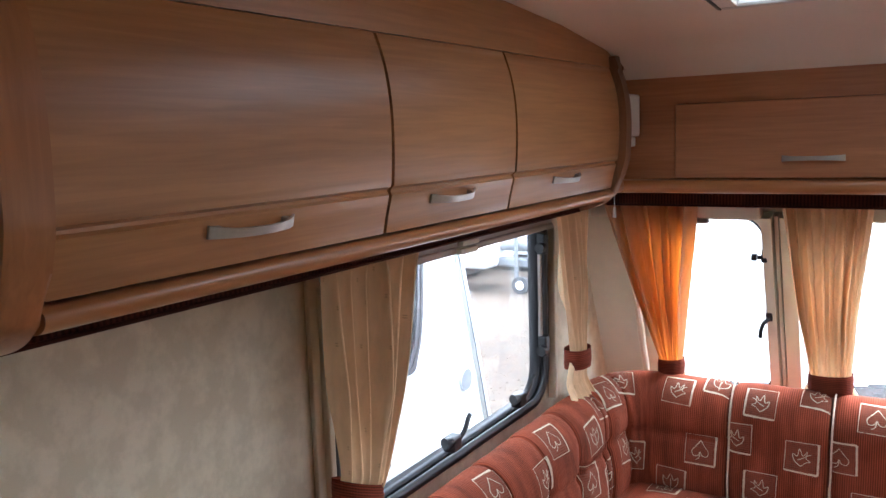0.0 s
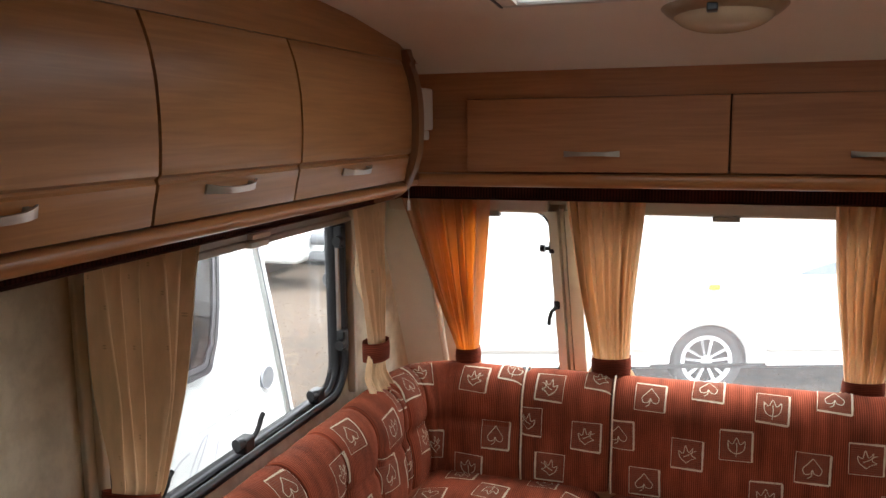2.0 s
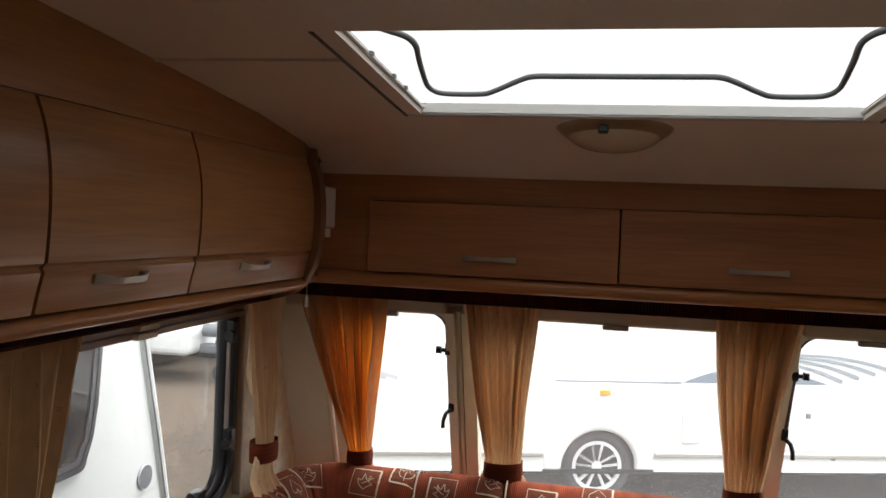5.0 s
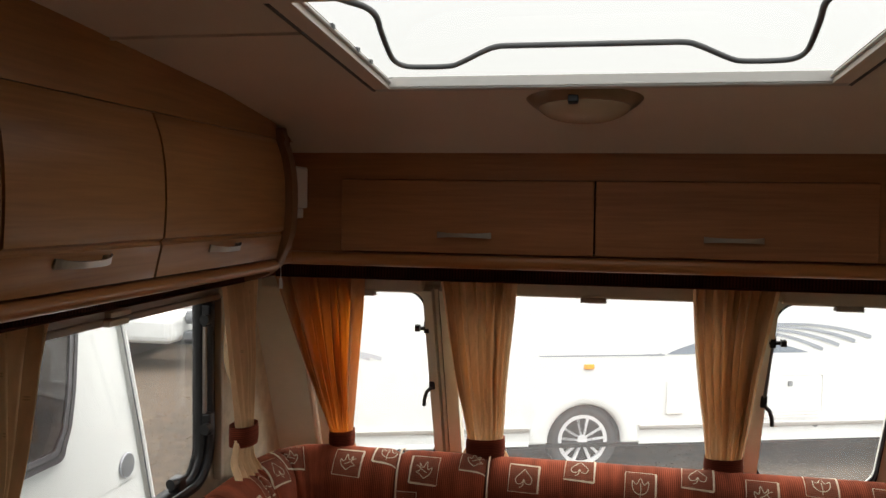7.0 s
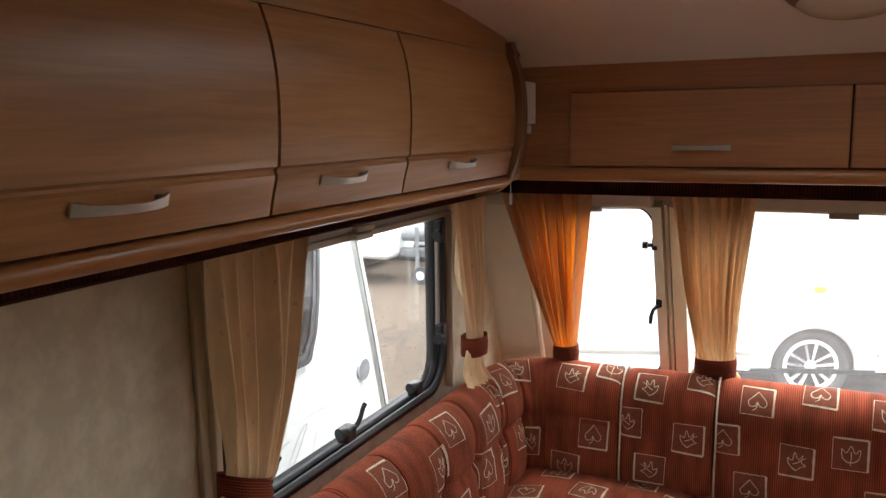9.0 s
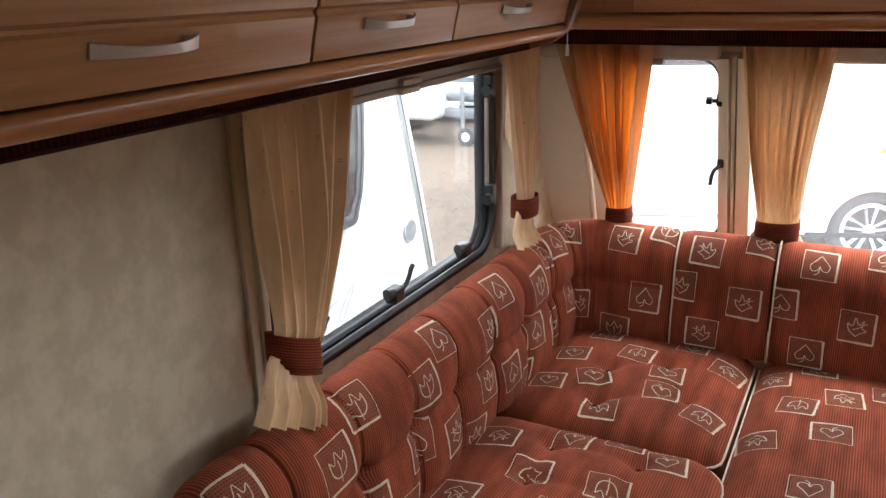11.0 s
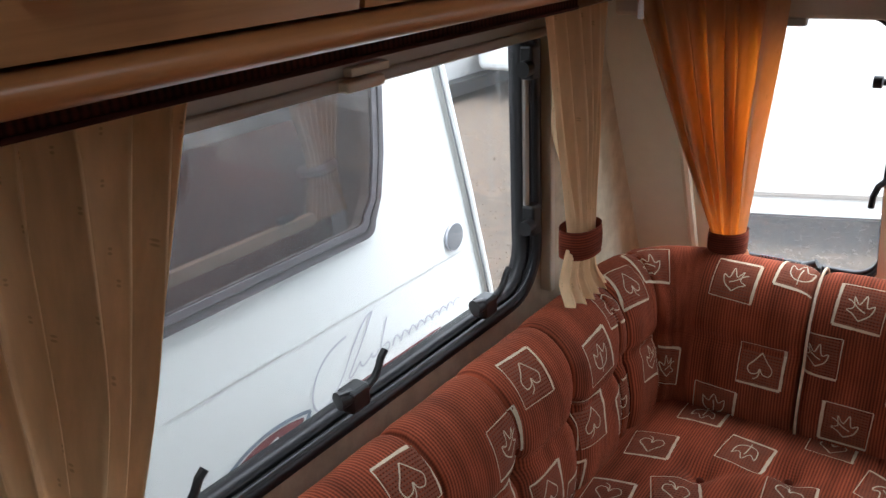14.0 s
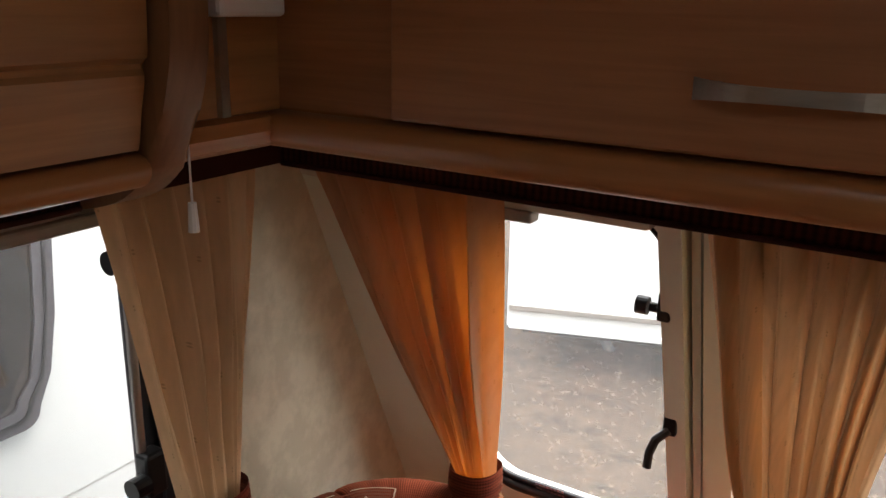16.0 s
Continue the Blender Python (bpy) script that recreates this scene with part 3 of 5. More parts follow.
side_window()
bm = bmesh.new()
for k in range(2):
    for i in range(8):
        x = -0.742 + 0.0068 * i
        bm.faces.new([bm.verts.new(rake_place(p, 0.004)) for p in ((x, 0.748 - 0.012 * k), (x + 0.0046, 0.748 - 0.012 * k), (x + 0.0046, 0.742 - 0.012 * k), (x, 0.742 - 0.012 * k))])
tagged(link_mesh("window_sticker", bm, mat("pale_pink_print", (0.62, 0.45, 0.50), 0.6, vary=0.1)), "tiny pale printed code on the front window pane", "sticker")
front_window(0, *FRONT_WINS[0], [(-0.500, 1)], [-0.63])
front_window(1, *FRONT_WINS[1], [], [-0.2, 0.2])
front_window(2, *FRONT_WINS[2], [(0.484, -1)], [0.62])


def front_blind(x0, x1, clips):
    b = thing("roller_blind", "cream roller blind cassette above the front window", "blind", group="front blinds")
    bm = bmesh.new()
    for lo, hi in (((x0, 2.415, 1.312), (x1, 2.48, 1.356)),):
        box_bm(lo, hi, 0.008, 2, bm)
    part("cassette", bm, PLASTIC_CREAM, b)
    for c in clips:
        part("blind_catch", box_bm((c - 0.035, 2.412, 1.300), (c + 0.035, 2.435, 1.314), 0.003), BLIND_GREY, b, "grey plastic blind catch")


front_blind(-0.97, -0.49, [-0.66])
front_blind(-0.42, 0.40, [-0.01])
front_blind(0.475, 0.96, [0.64])
for x in (-0.450, 0.434):
    bm = bmesh.new()
    for x0, x1, d in ((-0.046, -0.014, 0.040), (-0.014, 0.002, 0.026), (0.002, 0.046, 0.036)):
        out = [rake_place((x + a, z), 0.0) for a, z in ((x0, 1.33), (x1, 1.33), (x1, 0.70), (x0, 0.70))]
        q = [bm.verts.new(p) for p in out]
        r = [bm.verts.new(Vector(p) + Vector((e, -d, -0.4 * d))) for p, e in zip(out, (0.003, -0.003, -0.003, 0.003))]
        bm.faces.new(r)
        for k in range(4):
            bm.faces.new((q[k], q[(k + 1) % 4], r[(k + 1) % 4], r[k]))
    tagged(link_mesh("trim_window_pillar", bm, PILLAR), "ivory plastic blind rails on the pillar between the front windows", "trim", kind="structure")
tagged(link_mesh("trim_corner_rail", tube_bm([(-0.880, 2.460, 1.33), (-0.885, 2.715, 0.735)], 0.011, 8), PLASTIC_CREAM), "cream plastic rail at the front corner", "trim", kind="structure")


# ---- roof light and lamp ----
def roof_light():
    x0, x1, y0, y1 = SKY
    r = thing("roof_light", "large clear dome roof light with metal frame and blind housing", "skylight")
    def top(x, y, d):
        return (x, y, ceil_z(y) + d)
    for (a, b, c, d) in ((x0 - 0.03, x0, y0 - 0.03, y1 + 0.012), (x1, x1 + 0.03, y0 - 0.03, y1 + 0.012)):
        bm = bmesh.new()
        for za, zb in ((-0.006, 0.012),):
            v = [bm.verts.new(top(x, y, z)) for x in (a, b) for y in (c, d) for z in (za, zb)]
            for f in ((0, 1, 3, 2), (4, 6, 7, 5), (0, 4, 5, 1), (2, 3, 7, 6), (0, 2, 6, 4), (1, 5, 7, 3)):
                bm.faces.new([v[k] for k in f])
        part("side_frame", bm, CEILING, r, "cream side channel")
    for xa in (x0, x1):
        k = -1 if xa == x0 else 1
        part("seal", tube_bm([top(xa + k * 0.034, y, -0.002) for y in lin(y0 - 0.02, y1 + 0.015, 12)], 0.006, 6), RUBBER, r, "dark rubber seal", True)
        part("side_rail", tube_bm([top(xa - k * 0.002, y, 0.006) for y in lin(y0, y1, 12)], 0.0035, 6), ALU, r, "thin aluminium rail", True)
    zf = ceil_z(y1)
    part("upstand", box_bm((x0, y1 - 0.004, zf - 0.002), (x1, y1 - 0.0005, zf + 0.016)), PLASTIC_WHITE, r, "pale inner upstand")
    part("front_frame", box_bm((x0 - 0.03, y1, zf - 0.008), (x1 + 0.03, y1 + 0.020, zf + 0.012), 0.003), ALU, r, "thin aluminium front edge")
    zb = ceil_z(y0)
    part("blind_housing", box_bm((x0 - 0.12, y0 - 0.16, zb - 0.012), (x1 + 0.12, y0 - 0.004, zb + 0.03), 0.008, 3), CEILING, r, "cream roof blind housing")
    part("rear_frame", box_bm((x0, y0 - 0.018, zb + 0.031), (x1, y0 - 0.006, zb + 0.045), 0.003), PLASTIC_WHITE, r)
    us, vs = lin(x0 - 0.02, x1 + 0.02, 17), lin(y0 - 0.02, y1 + 0.02, 13)
    def dome(x, y):
        a, b = (x - x0 + 0.02) / (x1 - x0 + 0.04), (y - y0 + 0.02) / (y1 - y0 + 0.04)
        k = (1 - (2 * a - 1) ** 6) * (1 - (2 * b - 1) ** 6)
        return (x, y, ceil_z(y) + 0.013 + 0.06 * k)
    bm, _ = surf_bm(dome, us, vs)
    part("dome", bm, DOME, r, "double-skinned acrylic dome", True)
    def bar(pts):
        return [top(x0 + (x1 - x0) * a, y0 + (y1 - y0) * b, z) for a, b, z in pts]
    ctrl = [(0.052, 0.08, 0.012), (0.079, 0.105, 0.008), (0.102, 0.140, 0.006), (0.107, 0.22, 0.006), (0.092, 0.356, 0.006), (0.073, 0.545, 0.006), (0.064, 0.665, 0.006), (0.070, 0.740, 0.006), (0.095, 0.772, 0.006), (0.170, 0.772, 0.006), (0.205, 0.725, 0.006), (0.269, 0.587, 0.006), (0.300, 0.542, 0.006), (0.345, 0.538, 0.006), (0.42, 0.538, 0.006)]
    ctrl = ctrl + [(0.957 - a, b, z) for a, b, z in ctrl[::-1]]
    part("lift_bar", tube_bm(bar(spline(ctrl, 4)), 0.0046, 8), CHASSIS, r, "bent grey metal lift bar", True)
    for b in (0.30, 0.55, 0.70):
        part("blind_clip", box_bm(Vector(top(x0 - 0.004, y0 + (y1 - y0) * b, 0.005)), Vector(top(x0 + 0.008, y0 + (y1 - y0) * b + 0.012, 0.012))), CHASSIS, r)


def ceiling_lamp():
    y = 1.822
    slope = math.atan2(ceil_z(y + 0.1) - ceil_z(y - 0.1), 0.2)
    lamp = thing("ceiling_lamp", "oval ceiling lamp with bronze rim and amber lens, switched off", "lamp", Matrix.Translation((-0.037, y, ceil_z(y))) @ Matrix.Rotation(slope, 4, "X"))
    def shell(r0, h0, r1, h1, domed=False):
        def f(u, v):
            k = v
            a = u
            r = r1 + (r0 - r1) * (math.cos(k * math.pi / 2) if domed else 1 - k)
            z = -(h0 + (h1 - h0) * math.sin(k * math.pi / 2))
            return (r * math.cos(a), 0.82 * r * math.sin(a), z)
        return f
    us = lin(0, 2 * math.pi, 41)
    bm, _ = surf_bm(shell(0.119, -0.004, 0.088, 0.018), us, lin(0, 1, 7))
    bmesh.ops.remove_doubles(bm, verts=bm.verts, dist=1e-5)
    part("rim", bm, mat("bronze_lamp_rim", (0.34, 0.25, 0.16), 0.3, metal=0.5, vary=0.1), lamp, "satin bronze rim", True)
    bm, _ = surf_bm(shell(0.092, 0.012, 0.0005, 0.046, True), us, lin(0, 1, 12))
    bmesh.ops.remove_doubles(bm, verts=bm.verts, dist=1e-4)
    part("lens", bm, mat("amber_opal_lens", (0.52, 0.40, 0.27), 0.25, vary=0.08, scale=20), lamp, "smoky amber opal lens", True)
    part("rocker_switch", box_bm((-0.030, -0.084, -0.026), (-0.010, -0.064, -0.010), 0.003), BLACK, lamp, "small black switch")


roof_light()
ceiling_lamp()

# ---- overhead lockers ----
FACE_LOW = [(-0.754, 1.4285), (-0.748, 1.457), (-0.7405, 1.484)]
FACE_HIGH = [(-0.7365, 1.496), (-0.7335, 1.535), (-0.7325, 1.578), (-0.735, 1.625), (-0.743, 1.670), (-0.757, 1.711)]


FACE = spline(FACE_LOW, 3) + [(-0.7445, 1.488), (-0.7445, 1.492)] + spline(FACE_HIGH, 5)


def strap_handle(parent, m):
    """A brushed bow handle, 135 mm, waisted in the middle, on two feet."""
    h = new("handle")
    h.parent = parent
    h.matrix_local = m
    h["label"] = "brushed steel bow handle"
    us = lin(-0.0675, 0.0675, 19)
    bm = bmesh.new()
    rings = []
    for u in us:
        k = abs(u) / 0.0675
        d = 0.004 + 0.017 * (1 - k ** 2.6)
        hh = 0.0050 + 0.0025 * k ** 3
        rings.append([bm.verts.new((u, -d - a, b * hh)) for a, b in ((0, -1), (0, 1), (-0.003, 1), (-0.003, -1))])
    for p, q in zip(rings, rings[1:]):
        for k in range(4):
            bm.faces.new((p[k], p[(k + 1) % 4], q[(k + 1) % 4], q[k]))
    bm.faces.new(rings[0])
    bm.faces.new(rings[-1])
    part("grip", bm, STEEL, h)
    for u in (-0.054, 0.054):
        part("foot", box_bm((u - 0.005, -0.009, -0.0055), (u + 0.005, 0.002, 0.0055), 0.002), STEEL, h)
    return h


def left_lockers():
    unit = thing("overhead_locker", "curved pear-wood overhead locker along the side wall, closed", "locker")
    carc = [(-W, 1.411), (-0.79, 1.411), (-0.775, 1.436), (-0.754, 1.502), (-0.750, 1.577), (-0.762, 1.663), (-0.782, 1.714), (-W, 1.714)]
    part("carcass", prism_bm(carc, 1, 0.535, 2.006), GAP_SHADE, unit, "locker carcass, near-black for the shade in the door gaps")
    ys = [0.536, 1.0635, 1.4545, 2.004]
    for a, b in zip(ys, ys[1:]):
        back = [(x - 0.016, z) for x, z in FACE]
        d = part("door", prism_bm(FACE + back[::-1], 1, a + 0.0034, b - 0.0034, 0.0014), WOOD_Y, unit, "curved wood door with a creased lower band", "angle")
        c = {0.536: 0.790, 1.0635: 1.238, 1.4545: 1.700}[a]
        strap_handle(d, Matrix.Translation((-0.7435, c, 1.471)) @ pose(0, 0, 0, 14, 0, 90))
    bm = bmesh.new()
    yy = lin(0.40, 2.185, 30)
    ra = []
    for y in yy:
        z = ceil_z(y) + 0.004
        ra.append((bm.verts.new((-0.757, y, 1.7125)), bm.verts.new((-0.762, y, max(1.718, z))), bm.verts.new((-0.785, y, max(1.718, z))), bm.verts.new((-0.785, y, 1.7145))))
    for p, q in zip(ra, ra[1:]):
        for k in range(4):
            bm.faces.new((p[k], p[(k + 1) % 4], q[(k + 1) % 4], q[k]))
    part("top_fascia", bm, WOOD_Y, unit, "wood fascia up to the ceiling")
    trim = spline([(-0.785, 1.425), (-0.764, 1.4245), (-0.754, 1.421), (-0.749, 1.414), (-0.752, 1.405), (-0.763, 1.398), (-0.785, 1.3955)], 3) + [(-W, 1.3955), (-W, 1.4105), (-0.79, 1.4105)]
    part("bottom_moulding", prism_bm(trim, 1, 0.535, 2.006), WOOD_TRIM_Y, unit, "rounded wood moulding", "angle")
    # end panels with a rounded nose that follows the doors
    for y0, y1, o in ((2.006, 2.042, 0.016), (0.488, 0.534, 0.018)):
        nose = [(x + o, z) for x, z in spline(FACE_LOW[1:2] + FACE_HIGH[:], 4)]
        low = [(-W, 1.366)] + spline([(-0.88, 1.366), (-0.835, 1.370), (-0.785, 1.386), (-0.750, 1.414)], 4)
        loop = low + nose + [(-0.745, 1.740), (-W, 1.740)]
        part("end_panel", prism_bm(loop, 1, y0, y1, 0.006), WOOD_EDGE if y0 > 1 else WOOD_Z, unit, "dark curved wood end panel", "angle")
    n = thing("overhead_locker", "pear-wood overhead locker unit beside the lounge, closed", "locker")
    part("carcass", box_bm((-W, -0.30, 1.415), (-0.775, 0.487, 1.715)), GAP_SHADE, n)
    part("door", box_bm((-0.775, -0.30, 1.500), (-0.755, 0.482, 1.71), 0.003), WOOD_Y, n, "flat wood door")
    part("shelf_edge", box_bm((-0.79, -0.30, 1.440), (-0.742, 0.486, 1.485), 0.008), WOOD_TRIM_Y, n)
    pel = thing("pelmet", "burgundy ribbed fabric pelmet strip under the side locker", "pelmet")
    bm, _ = surf_bm(lambda u, v: (-0.838 + 0.0012 * math.sin(u * 60), u, 1.3955 - v), lin(0.0, 2.004, 60), [0, 0.012, 0.024])
    bmesh.ops.solidify(bm, geom=bm.faces[:], thickness=0.006)
    part("strip", bm, VALANCE, pel)
    part("hem", box_bm((-0.847, 0.0, 1.3685), (-0.834, 2.004, 1.374), 0.002), VALANCE, pel, "stitched hem")


def front_lockers():
    y = 2.19
    unit = thing("overhead_locker", "straight pear-wood overhead locker above the front windows, closed", "locker")
    part("carcass", box_bm((-0.80, y, 1.446), (0.80, 2.47, 1.626)), GAP_SHADE, unit, "locker carcass, near-black for the shade in the door gaps")
    z1 = ceil_z(y - 0.01) + 0.004
    part("top_rail", box_bm((-0.82, y - 0.004, 1.6250), (0.82, y + 0.02, z1)), WOOD_X, unit)
    for x0, x1 in ((-0.82, -0.6495), (0.6275, 0.82)):
        part("side_filler", box_bm((x0, y - 0.004, 1.440), (x1, y + 0.02, 1.6250)), WOOD_X, unit)
    for x0, x1, h in ((-0.648, -0.0138, -0.330), (-0.0102, 0.626, 0.310)):
        d = part("door", box_bm((x0, y - 0.020, 1.4415), (x1, y, 1.6235), 0.003), WOOD_X, unit, "flat wood door")
        strap_handle(d, Matrix.Translation((h, y - 0.020, 1.487)))
    trim = spline([(y - 0.004, 1.438), (y - 0.014, 1.4365), (y - 0.022, 1.433), (y - 0.025, 1.421), (y - 0.020, 1.409), (y - 0.006, 1.4025), (y + 0.03, 1.402)], 3) + [(2.47, 1.402), (2.47, 1.440), (y - 0.002, 1.440)]
    part("bottom_moulding", prism_bm(trim, 0, -0.80, 0.82), WOOD_TRIM_X, unit, "rounded wood moulding", "angle")
    pel = thing("pelmet", "burgundy ribbed fabric pelmet strip under the front locker", "pelmet")
    bm, _ = surf_bm(lambda u, v: (u, y + 0.085 + 0.0012 * math.sin(u * 60), 1.402 - v), lin(-0.878, 0.90, 60), [0, 0.02, 0.038])
    bmesh.ops.solidify(bm, geom=bm.faces[:], thickness=0.006)
    part("strip", bm, VALANCE, pel)
    part("hem", box_bm((-0.866, y + 0.080, 1.3605), (0.90, y + 0.093, 1.366), 0.002), VALANCE, pel, "stitched hem")
    # corner return between the two locker runs
    c = thing("corner_panel", "wood corner panel between the side and front lockers", "panel")
    part("board", box_bm((-0.805, 2.042, 1.438), (-0.785, y - 0.004, 1.712)), WOOD_Y, c)
    part("corner_moulding", prism_bm([(-0.82, 1.438), (-0.788, 1.4365), (-0.780, 1.433), (-0.777, 1.421), (-0.782, 1.409), (-0.796, 1.4025), (-W, 1.402), (-W, 1.438)], 1, 2.042, y + 0.02), WOOD_TRIM_Y, c)
    part("corner_pelmet", box_bm((-0.873, 2.042, 1.363), (-0.867, y + 0.085, 1.402)), VALANCE, c, "burgundy fabric strip")
    u = thing("control_unit", "small white plastic control unit mounted in the locker corner", "control")
    part("housing", box_bm((-0.785, 2.072, 1.548), (-0.733, 2.158, 1.652), 0.005), PLASTIC_WHITE, u)
    part("lower_cover", box_bm((-0.785, 2.076, 1.523), (-0.742, 2.152, 1.547), 0.004), PLASTIC_WHITE, u)
    part("cable_cover", box_bm((-0.785, 2.108, 1.438), (-0.779, 2.118, 1.523)), STEEL, u)
    s = thing("pull_cord", "white pull cord with a small plastic toggle hanging from the locker", "cord")
    part("string", cyl_bm((-0.765, 2.056, 1.438), (-0.765, 2.056, 1.374), 0.0010, seg=6), PLASTIC_WHITE, s)
    part("toggle", cyl_bm((-0.765, 2.056, 1.376), (-0.765, 2.056, 1.351), 0.0035, 0.0048, 10), PLASTIC_WHITE, s)


left_lockers()
front_lockers()


# ---- curtains ----
def ease(k):
    k = min(1.0, max(0.0, k))
    return k * k * (3 - 2 * k)


def curtain(label, place, top, tie, tail, z_top, z_tie, z_low, folds, depth, material, seed, tie_h=0.066, bulk=0.026):
    """place(a, z, d): point at a along the wall, d towards the room. top, tie, tail: the edges there. bulk: half the depth of the gathered bunch."""
    rng = random.Random(seed)
    c = thing("curtain", label, "curtain", group="lounge curtains")
    # pleats of uneven width and depth
    cut = [0.0]
    for k in range(folds):
        cut.append(cut[-1] + rng.uniform(0.45, 1.65))
    cut = [q / cut[-1] for q in cut]
    high = [rng.uniform(0.3, 1.5) for _ in range(folds)]
    lean = [rng.uniform(-0.35, 0.35) for _ in range(folds)]
    ph = [rng.uniform(0, 6.28) for _ in range(3)]
    low_tie, high_tie = z_tie - tie_h / 2, z_tie + tie_h / 2
    def width(z):
        if z >= z_tie:
            e = ((z_top - z) / (z_top - z_tie)) ** 1.06
            return [p + (q - p) * e for p, q in zip(top, tie)]
        e = min(1.0, (z_tie - z) / (z_tie - z_low)) ** 0.75
        return [p + (q - p) * e for p, q in zip(tie, tail)]
    def f(u, v):
        z = z_top + (z_low - z_top) * v
        a0, a1 = width(z)
        w = a1 - a0
        near = ease(1.0 - max(0.0, z - high_tie, low_tie - z) / (0.20 if z > z_tie else 0.06))
        k = min(folds - 1, max(i for i in range(folds) if cut[i] <= u + 1e-9))
        q = (u - cut[k]) / (cut[k + 1] - cut[k])
        q2 = min(1.0, max(0.0, q + lean[k] * q * (1 - q)))
        ridge = (0.5 - 0.5 * math.cos(2 * math.pi * q2)) ** 0.6
        fine = 0.14 * math.cos(2 * math.pi * q * 2 + ph[0] + 2.0 * v) * ridge
        gather = max(0.0, 1 - v / 0.10)
        grow = min(1.0, 0.40 + 1.3 * v)
        amp = depth * (3.5 if z > z_tie else 1.3) * (high[k] + (1.0 - high[k]) * gather) * grow * (1 - 0.80 * near) * min(1.0, 0.35 + 4 * u, 0.35 + 4 * (1 - u))
        crimp = 0.0016 * gather * math.sin(u * folds * 20 + ph[1])
        round_off = math.sqrt(max(0.0, 1 - (2 * u - 1) ** 2))
        drift = 0.004 * math.sin(2.4 * v + 4 * u + ph[2]) * (1 - near)
        body = bulk * (near if z > z_tie else max(near, 0.9)) * round_off + drift
        slip = 0.16 * (cut[k + 1] - cut[k]) * math.sin(2 * math.pi * q) * (0.35 + 0.65 * grow) * (1 - 0.5 * near)
        edge = min(1.0, 9 * u, 9 * (1 - u))
        hem = 0.003 * (ridge - 0.5) * max(0.0, (v - 0.88) / 0.12)
        sway = 0.004 * math.sin(5 * v + ph[1]) * (1 - near)
        return place(a0 + w * min(1.0, max(0.0, u + slip * edge)) + sway, z - hem, body + amp * (ridge - 0.68 + fine) + crimp)
    us = sorted(set([cut[k] + (cut[k + 1] - cut[k]) * i / 16 for k in range(folds) for i in range(16)] + [1.0]))
    bm, _ = surf_bm(f, us, [0, 0.012, 0.03] + lin(0.05, 1, 60), uvf=lambda u, v: (u * 0.14 * folds, v * (z_top - z_low)))
    part("cloth", bm, material, c, "", True)
    mid, half = (tie[0] + tie[1]) / 2, abs(tie[1] - tie[0]) / 2 + 0.006
    deep = bulk + depth * 0.50 + 0.008
    rings = lin(high_tie, low_tie, 15)
    bm = bmesh.new()
    lay = bm.loops.layers.uv.verify()
    g = []
    for i, z in enumerate(rings):
        row = []
        swell = 0.0009 * math.cos(i * math.pi) + 0.002 * math.sin(math.pi * i / 14)
        for k in range(40):
            a = 2 * math.pi * k / 40
            sn, co = math.sin(a), math.cos(a)
            p = place(mid + (half + swell) * (abs(co) ** 0.85) * (1 if co > 0 else -1), z_tie, (deep + swell if sn > 0 else 0.030) * (abs(sn) ** 0.8) * (1 if sn > 0 else -1))
            row.append(bm.verts.new((p[0], p[1], z + p[2] - z_tie + 0.003 * co)))
        g.append(row)
    for i in range(len(g) - 1):
        for k in range(40):
            fa = bm.faces.new((g[i][k], g[i][(k + 1) % 40], g[i + 1][(k + 1) % 40], g[i + 1][k]))
            for lp, (p, q) in zip(fa.loops, ((i, k), (i, k + 1), (i + 1, k + 1), (i + 1, k))):
                lp[lay].uv = (rings[p], q * 0.006)
    part("tieback", bm, CORD_BAND, c, "rust ribbed fabric tieback", True)
    return c


def at_left(a, z, d):
    return (-0.915 + d - 0.010 * ease((1.0 - z) / 0.05) + 0.02 * ease((0.945 - z) / 0.09), a, z - 0.45 * (a - 1.16) * ease((1.17 - z) / 0.17))


def at_left_near(a, z, d):
    return (-0.925 + d + 0.025 * ease((0.885 - z) / 0.06), a, z - 0.06 * (a - 2.204) * ease((1.12 - z) / 0.17))


def at_front(a, z, d):
    return (a, 2.36 + 0.42 * (1.35 - z) - d, z)


curtain("cream curtain gathered in a rust tieback beside the side window", at_left, (1.125, 1.405), (1.140, 1.222), (1.062, 1.222), 1.385, 0.953, 0.825, 7, 0.021, CURTAIN, 3, 0.066, 0.026)
curtain("cream curtain gathered in a rust tieback near the front corner", at_left_near, (2.075, 2.300), (2.150, 2.234), (2.100, 2.272), 1.385, 0.943, 0.840, 6, 0.014, CURTAIN, 5, 0.054, 0.020)
curtain("thin curtain drawn aside at the front corner, amber backlight put into its cloth", at_front, (-0.915, -0.640), (-0.800, -0.736), (-0.815, -0.725), 1.385, 0.838, 0.800, 7, 0.022, CURTAIN_BACKLIT, 8, 0.05, 0.022)
curtain("cream curtain in a rust tieback on the front window pillar", at_front, (-0.432, -0.214), (-0.370, -0.268), (-0.392, -0.248), 1.385, 0.840, 0.805, 8, 0.022, CURTAIN, 11, 0.058, 0.024)
curtain("pleated cream curtain in a rust tieback on the front window pillar", at_front, (0.240, 0.460), (0.320, 0.413), (0.302, 0.428), 1.385, 0.825, 0.790, 10, 0.018, CURTAIN, 14, 0.058, 0.022)


